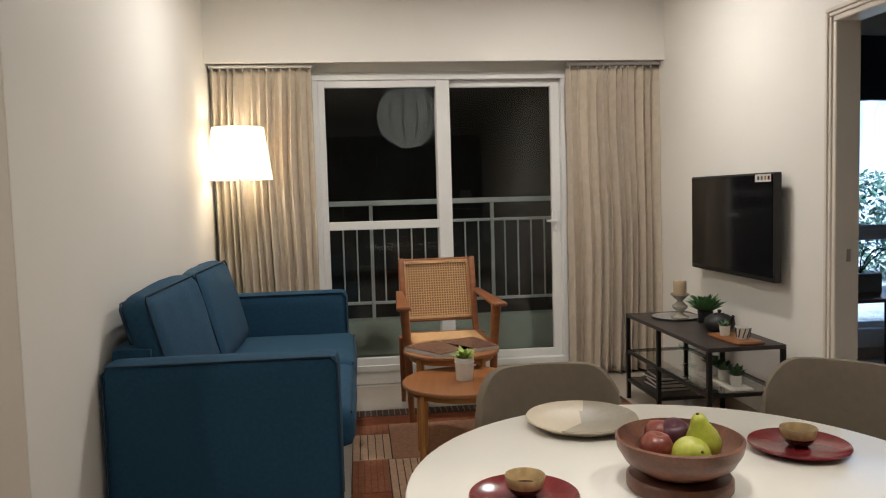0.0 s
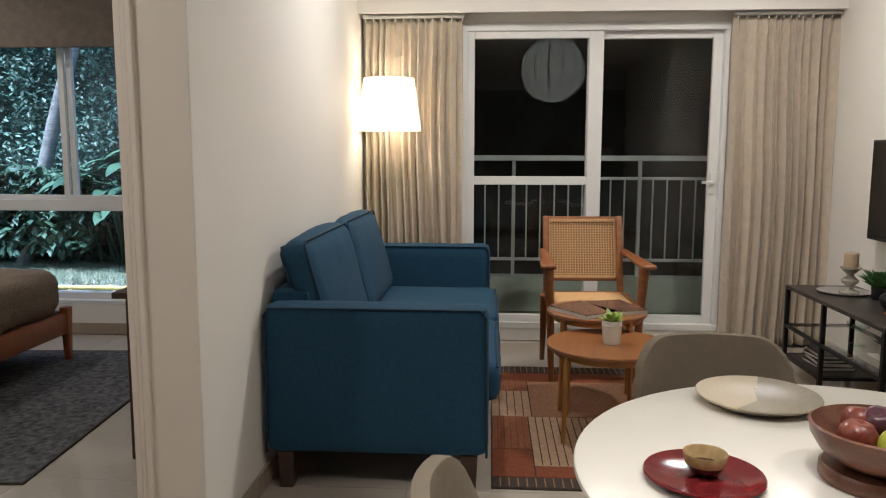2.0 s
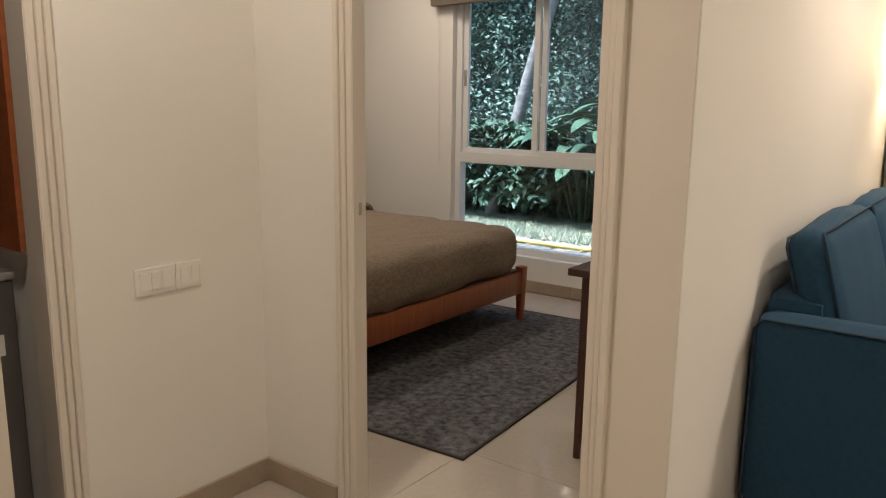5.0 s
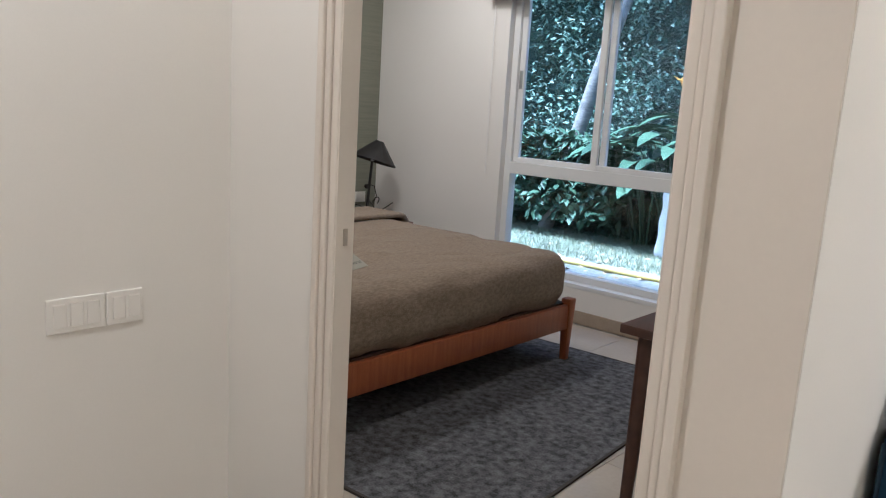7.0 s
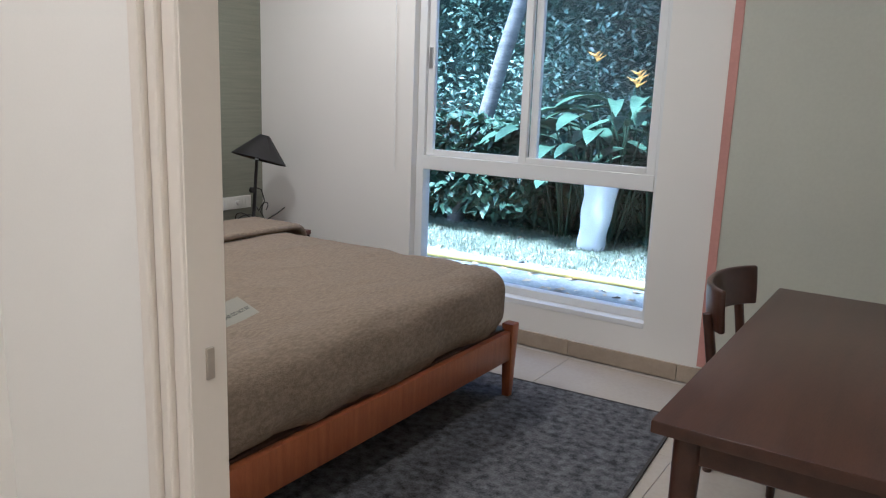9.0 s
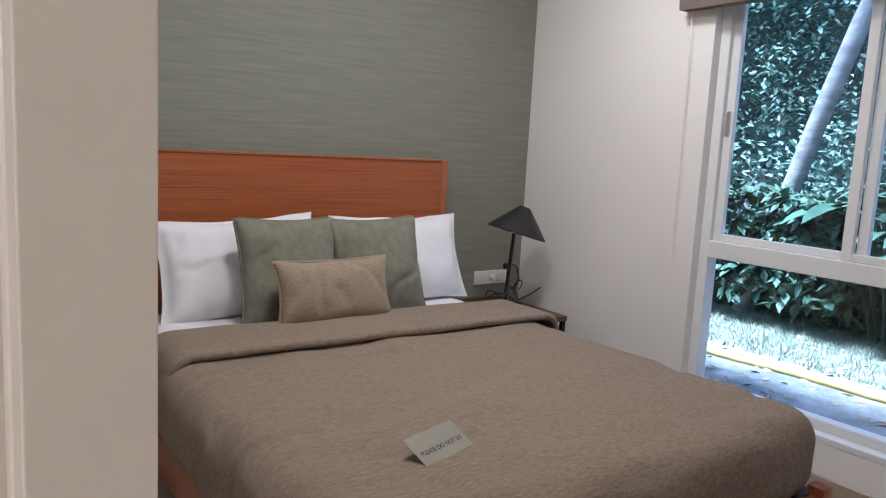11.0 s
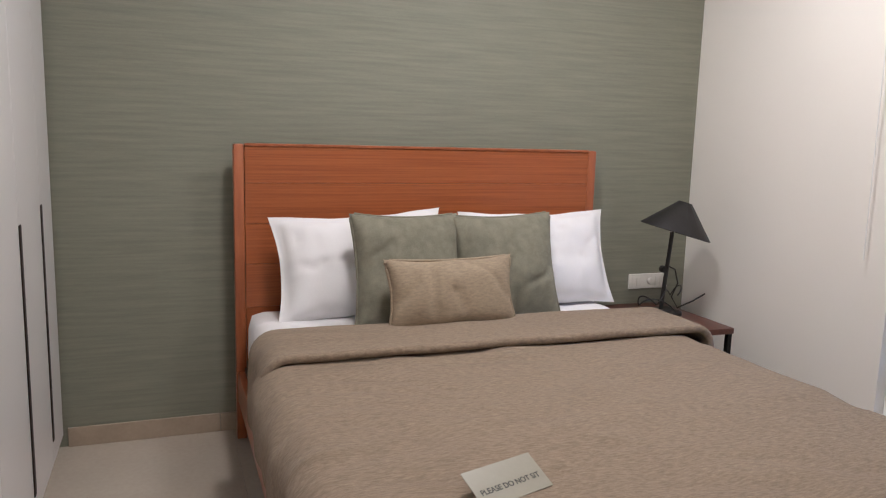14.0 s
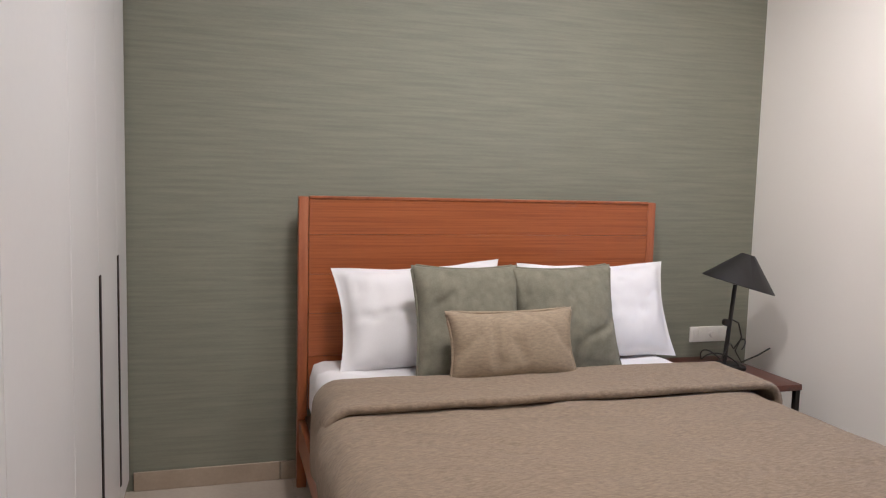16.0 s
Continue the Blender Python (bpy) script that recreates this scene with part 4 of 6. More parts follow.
part("bowl", lathe([(0, 0.030), (0.066, 0.030), (0.082, 0.038), (0.118, 0.062), (0.136, 0.092), (0.140, 0.114), (0.134, 0.117), (0.127, 0.096), (0.106, 0.066), (0.066, 0.045), (0, 0.040)], 64), BOWLW, fb, smooth=60)
APPLE = material("red_apple_skin", (0.16, 0.016, 0.018), 0.3, vary=0.35, scale=16, second=(0.32, 0.10, 0.05))
PLUM = material("plum_skin", (0.055, 0.012, 0.022), 0.35, vary=0.3, scale=14)
PEAR = material("green_pear_skin", (0.38, 0.40, 0.035), 0.38, vary=0.12, scale=30)


def fruit(name, x, y, z, mat, prof, label, tilt=(0, 0, 0)):
    ob = thing(name, BOWL_AT @ Matrix.Translation((x, y, z - 0.024)) @ pose(0, 0, 0, *tilt), label, name, "fruit in the bowl")
    part("flesh", lathe(prof, 28), mat, ob, smooth=80)
    top = prof[-1][1]
    part("calyx", lathe([(0, top + 0.003), (0.003, top + 0.002), (0.0045, top - 0.003), (0, top - 0.006)], 8), DARKLEG, ob)


RND = [(0, 0.004), (0.012, 0.0), (0.028, 0.010), (0.038, 0.032), (0.036, 0.052), (0.024, 0.068), (0.010, 0.070), (0, 0.064)]
PRF = [(0, 0.003), (0.012, 0.0), (0.032, 0.012), (0.040, 0.036), (0.034, 0.060), (0.022, 0.080), (0.017, 0.096), (0.010, 0.106), (0, 0.108)]
fruit("apple", -0.062, -0.005, 0.082, APPLE, RND, "dark red pomegranate-like apple in the fruit bowl", (8, 6, 20))
fruit("apple", -0.018, 0.060, 0.086, APPLE, RND, "red and yellow apple in the fruit bowl", (-12, 4, 0))
fruit("plum", 0.016, 0.062, 0.092, PLUM, RND, "dark plum in the fruit bowl", (10, -20, 40))
fruit("pear", 0.002, -0.030, 0.098, PEAR, [(r * 1.1, z * 0.86) for r, z in PRF[:-1]] + [(0, 0.09)], "yellow-green pear lying in the fruit bowl", (62, 0, 0))
fruit("pear", 0.066, 0.004, 0.085, PEAR, PRF, "yellow-green pear standing in the fruit bowl", (6, -14, 0))


def shell_chair(x, y, turn, label):
    """Upholstered shell chair; it faces -y, its back wraps forward at the sides."""
    ob = thing("dining_chair", pose(x, y, 0, 0, 0, turn), label, "dining chair", "chairs round the dining table")
    bm = bmesh.new()
    n, k = 24, 30
    rows = []
    for j in range(k + 1):
        s = j / k
        if s < 0.42:
            f = s / 0.42
            py, pz, hw = -0.22 + 0.36 * f, 0.455 - 0.015 * math.sin(math.pi * f), 0.205 + 0.03 * f
            wrap, lift = 0.0, 0.025 * f
        else:
            f = (s - 0.42) / 0.58
            py = 0.14 + 0.075 * math.sin(min(1, f * 2.2) * math.pi / 2) + 0.035 * f
            pz = 0.455 + 0.345 * f ** 1.25
            hw = 0.235 - 0.012 * f
            wrap, lift = 0.10 * math.sin(math.pi * min(1, f * 1.1) * 0.62), 0.025 * (1 - f)
        row = []
        for i in range(n + 1):
            u = 2 * i / n - 1
            rim = max(0, abs(u) - 0.55) / 0.45
            zz = pz + lift * abs(u) ** 2.5
            if s > 0.80:
                zz -= 0.085 * ((s - 0.80) / 0.20) * rim ** 3
            row.append(bm.verts.new((u * hw, py - wrap * abs(u) ** 2.2, zz)))
        rows.append(row)
    for a, b in zip(rows, rows[1:]):
        for i in range(n):
            bm.faces.new((a[i], a[i + 1], b[i + 1], b[i]))
    sh = part("seat_shell", bm, TAUPE, ob, "taupe upholstered shell", smooth=80)
    mod = sh.modifiers.new("padding", "SOLIDIFY")
    mod.thickness, mod.offset = 0.032, 0
    bv = sh.modifiers.new("round", "BEVEL")
    bv.width, bv.segments, bv.limit_method = 0.012, 3, "ANGLE"
    for sx, sy in ((-1, -1), (1, -1), (-1, 1), (1, 1)):
        part("leg", rodded((sx * 0.21, sy * 0.20, 0), (sx * 0.15, sy * 0.13, 0.44), 0.011, 0.017, 12), OAKLEG, ob, smooth=60)
    part("seat_frame", boxed(-0.16, -0.14, 0.415, 0.16, 0.14, 0.435, 0.004), BLACK, ob)
    return ob


shell_chair(1.04, 1.85, 0, "taupe upholstered dining chair behind the white table")
shell_chair(1.80, 1.74, -46, "taupe upholstered dining chair near the television wall")
shell_chair(0.515, 0.99, 97, "taupe upholstered dining chair by the sofa side")


# ---- paper lantern and ceiling spots ----
lan = thing("pendant_lantern", pose(1.12, 1.15, 0), "large round white paper lantern hanging over the dining table", "pendant lamp")
RICE = material("rice_paper", (0.74, 0.72, 0.62), 0.8, vary=0.03, scale=5)
# faint glow added to the paper to brighten its reflection in the balcony glass
_b = RICE.node_tree.nodes["Principled BSDF"]
_b.inputs["Emission Color"].default_value, _b.inputs["Emission Strength"].default_value = (1.0, 0.90, 0.66, 1), 0.30
part("globe", lathe([(0.10, 1.98)] + [(0.385 * math.sin(math.pi * k / 24) ** 0.8, 2.36 - 0.38 * math.cos(math.pi * k / 24)) for k in range(2, 23)] + [(0.10, 2.74)], 48), RICE, lan, smooth=60)
for k in range(14):
    a = 2 * math.pi * k / 14
    part("rib", tube([(0.389 * math.sin(math.pi * j / 16) ** 0.8 * math.cos(a), 0.389 * math.sin(math.pi * j / 16) ** 0.8 * math.sin(a), 2.36 - 0.383 * math.cos(math.pi * j / 16)) for j in range(2, 15)], 0.010, 5), DARKTOP, lan)
part("cord", rodded((0, 0, 2.70), (0, 0, CEIL), 0.004, seg=8), BLACKP, lan)
for o in [o for o in bpy.data.objects if o.name.startswith("downlight_lamp")]:
    x, y, z = o.location
    dl = thing("downlight", pose(x, y, CEIL), "small round recessed ceiling spotlight", "ceiling light", "ceiling spotlights")
    rr = o.data.size / 2 + 0.004
    part("trim", lathe([(rr, 0.0), (rr + 0.016, 0.0), (rr + 0.014, -0.008), (rr + 0.004, -0.010), (rr, 0.0)], 32), UPVC, dl, smooth=40)

# ---- bedroom ----
def bed():
    X0, X1, Y0, Y1 = -4.635, -2.335, 2.69, 4.445
    L, W = X1 - X0, Y1 - Y0
    ob = thing("bed", pose(X0, Y0, 0), "double bed with a reddish wooden frame and panelled headboard", "bed")
    for y0 in (0.0, W - 0.045):
        bm = bmesh.new()
        box(bm, 0.0, y0, 0.0, 0.075, y0 + 0.045, 1.305, 0.008)
        for v in bm.verts:
            z = v.co.z
            if v.co.x > 0.04:
                v.co.x -= 0.03 * max(0, (z - 0.75) / 0.55) + 0.03 * max(0, (0.25 - z) / 0.25)
        part("headboard_post", bm, BEDWOOD, ob, smooth=40)
    for z0, z1 in ((0.36, 0.60), (0.601, 0.79), (0.791, 0.965), (0.966, 1.14), (1.141, 1.295)):
        part("headboard_plank", boxed(0.018, 0.046, z0, 0.044, W - 0.046, z1, 0.0008, 1), HEADWOOD, ob)
    part("headboard_cap", boxed(0.010, 0.046, 1.295, 0.050, W - 0.046, 1.308, 0.003, 1), BEDWOOD, ob)
    for y0 in (0.005, W - 0.035):
        part("side_rail", boxed(0.07, y0, 0.185, L - 0.05, y0 + 0.030, 0.322, 0.005), RAILWOOD, ob, smooth=40)
    part("foot_rail", boxed(L - 0.045, 0.03, 0.185, L - 0.012, W - 0.03, 0.322, 0.005), BEDWOOD, ob, smooth=40)
    for y in (0.03, W - 0.03):
        bm = bmesh.new()
        box(bm, L - 0.06, y - 0.03, 0.0, L, y + 0.03, 0.356, 0.007)
        for v in bm.verts:
            if v.co.z < 0.2:
                v.co.x, v.co.y = L - 0.03 + (v.co.x - L + 0.03) * 0.6, y + (v.co.y - y) * 0.6
        part("leg", bm, BEDWOOD, ob, smooth=40)
    part("slat_base", boxed(0.05, 0.035, 0.27, L - 0.045, W - 0.035, 0.33), DARKLEG, ob)


BEDWOOD = wood("red_teak_post", (0.40, 0.130, 0.045), (0.24, 0.066, 0.024), 0.33, grain=(14, 14, 1.2))
HEADWOOD = wood("red_teak_plank", (0.42, 0.127, 0.034), (0.215, 0.055, 0.016), 0.30, grain=(8, 0.5, 42))
bed()
mt = thing("mattress", pose(0, 0, 0), "thick mattress under a white fitted sheet", "mattress")
part("sheeted_body", soft_box(-4.575, 2.735, 0.33, -2.40, 4.39, 0.592, 0.05, 0.06, 0.006, 7), SHEET, mt, smooth=70)


def bed_cover():
    """Linen cover draped over the mattress, its head folded back in a soft roll."""
    ob = thing("bed_cover", pose(0, 0, 0), "taupe linen bed cover with its head edge folded back", "bed cover")

    def drape(x0, x1, y0, y1, top, hem, r, seed, foot, amp):
        bm = bmesh.new()
        nx, half = int((x1 - x0) / 0.022), 24
        ymid, hw = (y0 + y1) / 2, (y1 - y0) / 2
        flat, arc, fall = hw - r, r * math.pi / 2, top - r - hem
        total = flat + arc + fall
        rows = []
        for i in range(nx + 1):
            x = x0 + (x1 - x0) * i / nx
            cut = max(0.0, (x - (x1 - r)) / r) if foot else 0.0
            row = []
            for j in range(-half * 2, half * 2 + 1):
                s = abs(j) / (half * 2) * total
                sg = 1 if j >= 0 else -1
                if s < flat:
                    y, z, n = s, top, Vector((0, 0, 1))
                elif s < flat + arc:
                    a = (s - flat) / r
                    y, z, n = flat + r * math.sin(a), top - r + r * math.cos(a), Vector((0, sg * math.sin(a), math.cos(a)))
                else:
                    d = s - flat - arc
                    y, z, n = hw + 0.010 * math.sin(d * 9), top - r - d, Vector((0, sg, 0))
                p = Vector((x, ymid + sg * y, z))
                if cut:
                    k = 1 - math.sqrt(max(0, 1 - cut * cut))
                    p.z -= k * r if z > top - r else 0
                    p.y = ymid + sg * (y - k * r * 0.8 * (1 if y > flat - r else 0))
                q = p * 3.2 + Vector((seed, 0, 0))
                big = noise.noise(q) * amp + noise.noise(p * 11 + Vector((seed, 5, 0))) * amp * 0.35
                wave = 0.010 * math.sin(x * 17 + seed + 2 * noise.noise(p * 2)) * max(0, (s - flat) / (total - flat)) if s > flat else 0
                wr = -0.006 * max(0, 1 - abs((p.x + 3.25 + 0.06 * noise.noise(Vector((p.y * 2, seed, 0)))) / 0.018)) * (1 if s < flat * 0.7 else 0)
                p.x += 0.012 * noise.noise(Vector((p.y * 2.5, p.z * 2, seed)))
                row.append(bm.verts.new(p + n * (big + wave + wr)))
            rows.append(row)
        for a, b in zip(rows, rows[1:]):
            for j in range(len(a) - 1):
                bm.faces.new((a[j], b[j], b[j + 1], a[j + 1]))
        if foot:
            last = rows[-1]
            prev = last
            for k in range(1, 7):
                f = k / 6
                nr = []
                for v in last:
                    p = v.co.copy()
                    p.z = p.z + (hem + 0.02 - p.z) * f if p.z > hem else p.z
                    p.x += 0.010 * math.sin(p.y * 13) * f - 0.012 * f
                    nr.append(bm.verts.new(p))
                for j in range(len(last) - 1):
                    bm.faces.new((prev[j], nr[j], nr[j + 1], prev[j + 1]))
                prev = nr
            bmesh.ops.remove_doubles(bm, verts=bm.verts, dist=0.0005)
        bmesh.ops.recalc_face_normals(bm, faces=bm.faces)
        return bm

    def cover_body():
        """The main cloth: a rounded block whose hem dips and whose sides hang in soft folds."""
        bm = soft_box(-3.80, 2.658, 0.30, -2.352, 4.415, 0.617, 0.115, 0.022, 0.010, 4.5, 0.004, seed=2.0)
        for v in bm.verts:
            p = v.co
            low = max(0.0, min(1.0, (0.56 - p.z) / 0.24))
            u = p.y * 1.0 if p.x > -2.47 else p.x * 1.0
            fold = noise.noise(Vector((u * 7.0, 3.1, p.z * 1.2))) + 0.6 * noise.noise(Vector((u * 15.0, 8.4, p.z * 1.8)))
            out = 0.016 * low * fold
            if p.x > -2.47:
                v.co.x += out
            elif p.y < 2.8:
                v.co.y -= out
            if low > 0.9:
                v.co.z += 0.022 * noise.noise(Vector((u * 3.1, 1.7, 0.0))) + 0.008 * noise.noise(Vector((u * 11.0, 4.0, 0.0)))
            if p.z > 0.56:
                crease = abs(noise.noise(Vector((p.x * 4.2 + 0.8 * noise.noise(Vector((p.y * 2.0, p.x, 0.0))), p.y * 1.1, 5.0))))
                v.co.z -= 0.010 * max(0.0, 1.0 - crease * 7.0)
        return bm

    part("main_cloth", cover_body(), LINEN, ob, smooth=80)
    o2 = part("turned_back_fold", drape(-4.0, -3.655, 2.682, 4.470, 0.654, 0.36, 0.095, 4.0, False, 0.005), LINEN, ob, smooth=80)
    mod = o2.modifiers.new("thickness", "SOLIDIFY")
    mod.thickness, mod.offset = 0.032, -1
    bv = o2.modifiers.new("round", "BEVEL")
    bv.width, bv.segments, bv.limit_method = 0.015, 4, "ANGLE"


bed_cover()


def put_pillow(name, y, z, x, w, h, t, lean, mat, label, group, roll=0, yaw=0, seed=0, piped=None, flange=0.0):
    ob = thing(name, Matrix.Translation((x, y, z)) @ pose(0, 0, 0, 0, 0, 90 + yaw) @ pose(0, 0, 0, -lean, roll, 0) @ Matrix.Translation((0, 0, h / 2)), label, name.split("_")[-1], group)
    part("filling", pillow(w, h, t, 36, seed=seed, flange=flange), mat, ob, smooth=80)
    if piped:
        hem = []
        for a in range(61):
            f = 2 * math.pi * a / 60
            c, s = math.cos(f), math.sin(f)
            k = 1 / max(abs(c), abs(s))
            u, v = c * k, s * k
            hem.append((u * w / 2 * (1 - PINCH * (1 - v * v) * abs(u) ** 3), 0, v * h / 2 * (1 - PINCH * (1 - u * u) * abs(v) ** 3)))
        part("hem", tube(hem, 0.006, 6), mat, ob, smooth=80)
    return ob


put_pillow("bed_pillow", 3.215, 0.590, -4.33, 0.76, 0.46, 0.19, 20, SHEET, "plump white cotton pillow against the headboard", "white bed pillows", -2.5, 0, 2, None, 0.10)
put_pillow("bed_pillow", 4.05, 0.590, -4.33, 0.76, 0.46, 0.19, 20, SHEET, "plump white cotton pillow against the headboard", "white bed pillows", -0.5, 0, 5, None, 0.10)
put_pillow("scatter_cushion", 3.345, 0.592, -4.13, 0.475, 0.470, 0.17, 17, GREENC, "square sage green linen cushion", "sage green cushions", 1, 3, 7, True)
put_pillow("scatter_cushion", 3.785, 0.592, -4.13, 0.475, 0.465, 0.17, 17, GREENC, "square sage green linen cushion", "sage green cushions", -1.5, -2, 9, True)
put_pillow("lumbar_cushion", 3.46, 0.628, -3.95, 0.535, 0.275, 0.14, 17, TANC, "small oblong tan linen cushion", "cushions", -0.5, 0, 11, True)

# card on the bed
CARD = material("white_card", (0.28, 0.26, 0.205), 0.35, vary=0.03, scale=6)
card = thing("card", Matrix.Translation((-2.685, 3.095, 0.640)) @ Matrix.Scale(0.92, 4) @ pose(0, 0, 0, 0, 0, 107) @ pose(0, 0, 0, 28, 0, 0), "pale grey notice card lying on the bed cover", "notice card")
part("sheet", boxed(-0.106, -0.050, -0.001, 0.106, 0.052, 0.001), CARD, card)
INK = material("black_ink", (0.015, 0.015, 0.015), 0.6)
txt = bpy.data.curves.new("lettering", "FONT")
txt.body, txt.size, txt.align_x, txt.align_y, txt.offset = "PLEASE DO NOT SIT", 0.0200, "CENTER", "CENTER", 0.0003
txt.materials.append(INK)
_t = new("lettering", txt)
_t.parent = card
_t.matrix_local = pose(0, -0.012, 0.0016)

# nightstand, lamp, socket
ns = thing("nightstand", pose(-4.70, 4.52, 0), "dark red wooden bedside table on black legs", "nightstand")
part("top", boxed(0, 0, 0.455, 0.586, 0.45, 0.485, 0.004), material("nightstand_wood", (0.085, 0.026, 0.016), 0.35, vary=0.2, scale=7, stretch=(2, 12, 12)), ns, smooth=40)
for x, y in ((0.005, 0.005), (0.556, 0.005), (0.005, 0.42), (0.556, 0.42)):
    part("leg", boxed(x, y, 0, x + 0.025, y + 0.025, 0.455, 0.002, 1), BLACK, ns)
part("drawer_box", boxed(0.03, 0.03, 0.34, 0.515, 0.33, 0.45, 0.003), bpy.data.materials["nightstand_wood"], ns)
tl = thing("table_lamp", pose(-4.42, 4.762, 0.485), "black table lamp with a folded tilted metal shade", "table lamp")
part("base", soft_box(-0.065, -0.095, 0, 0.065, 0.095, 0.034, 0.015, 0.016), BLACKP, tl, smooth=60)
part("stem", rodded((0, 0.005, 0.03), (0.01, 0.035, 0.44), 0.011, 0.010, 14), BLACKP, tl, smooth=60)
part("collar", rodded((0.0095, 0.034, 0.43), (0.0105, 0.038, 0.482), 0.0115, 0.0115, 14), STEEL, tl, "brass coloured collar", smooth=60)
part("knob", lathe([(0, -0.015), (0.018, -0.012), (0.018, 0.012), (0, 0.015)], 16, m=pose(0.0, 0.004, 0.24, 0, 90, 0)), BLACKP, tl, smooth=50)
part("shade", lathe([(0, 0.143), (0.036, 0.142), (0.196, 0.0), (0.193, -0.003), (0.033, 0.136), (0, 0.137)], 44, m=pose(0.02, 0.045, 0.432, -15, 4, 0) @ Matrix.Diagonal((0.72, 1.0, 1.08, 1))), BLACKP, tl, "black folded metal shade", smooth=50)
part("bulb", lathe([(0, -0.035), (0.02, -0.03), (0.03, -0.008), (0.024, 0.015), (0.012, 0.04), (0, 0.04)], 20, m=pose(0.02, 0.055, 0.47)), CERAM, tl, "frosted bulb", smooth=80)
cab = []
for k in range(60):
    f = k / 59
    a = f * 4 * math.pi
    cab.append((0.03 + 0.05 * math.cos(a), -0.02 + 0.11 * math.cos(a * 0.5 + 1) , 0.03 + 0.09 * f + 0.05 * abs(math.sin(a))))
part("cable", tube(cab, 0.0035, 6), BLACKP, tl, smooth=80)
part("cable", tube([(0.0, 0.02, 0.26), (0.02, 0.06, 0.24), (0.03, 0.075, 0.17), (0.02, 0.05, 0.10), (0.02, 0.09, 0.04), (0.03, 0.18, 0.075), (0.04, 0.24, 0.11)], 0.004, 6), BLACKP, tl, smooth=80)
sk = thing("socket_plate", pose(HW, 4.892, 0.602), "white switch and socket plate on the green wall", "socket")
part("plate", boxed(0, -0.125, -0.042, 0.009, 0.125, 0.042, 0.004), CERAM, sk)
part("dial", lathe([(0, 0.018), (0.016, 0.017), (0.019, 0.0), (0, 0.0)], 20, m=pose(0.009, 0.01, 0.0, 0, 90, 0)), CERAM, sk, smooth=40)
for y in (-0.095, -0.065, 0.055, 0.085):
    part("switch", boxed(0.009, y - 0.012, -0.026, 0.012, y + 0.012, 0.026, 0.002, 1), CERAM, sk)
for y, w in ((1.65, 0.135), (1.765, 0.09)):
    ps = thing("switch_plate", pose(CX, y, 0.81), "white switch plate on the passage wall", "switch plate", "switches on the passage wall")
    part("plate", boxed(0, -w / 2, -0.042, 0.006, w / 2, 0.042, 0.003), WALL, ps)
    for k in range(3 if w > 0.1 else 2):
        part("switch", boxed(0.006, -w / 2 + 0.015 + 0.038 * k, -0.028, 0.008, -w / 2 + 0.045 + 0.038 * k, 0.028, 0.002, 1), WALL, ps)

# wardrobe
WARD = material("white_wardrobe_laminate", (0.70, 0.68, 0.665), 0.30, vary=0.012, scale=2, bump=0.03, bump_scale=60)
SLOT = material("dark_handle_slot", (0.020, 0.012, 0.010), 0.6)


def wardrobe(x0, x1, yf, doors, slots, label):
    ob = thing("wardrobe", pose(x0, 1.385, 0), label, "wardrobe", "fitted wardrobes")
    w, d = x1 - x0, yf - 1.385
    part("carcass", boxed(0, 0, 0.0, w, d - 0.022, 2.70), WARD, ob)
    for a, b in doors:
        dr = part("door", boxed(a - x0 + 0.0012, d - 0.020, 0.06, b - x0 - 0.0012, d, 2.68, 0.002, 1), WARD, ob)
    for s, za, zb in slots:
        part("handle_slot", boxed(s - x0 - 0.016, d, za, s - x0 + 0.016, d + 0.004, zb, 0.0018, 1), SLOT, ob, "long dark recessed handle")


wardrobe(-4.70, -3.14, 1.985, ((-4.70, -4.41), (-4.41, -3.96), (-3.96, -3.50), (-3.50, -3.14)), ((-4.42, 0.15, 1.07), (-3.975, 0.14, 1.05)), "white fitted wardrobe with long dark handle slots")
wardrobe(-3.125, -2.10, 2.040, ((-3.125, -2.62), (-2.62, -2.10)), (), "plain white fitted wardrobe end unit")

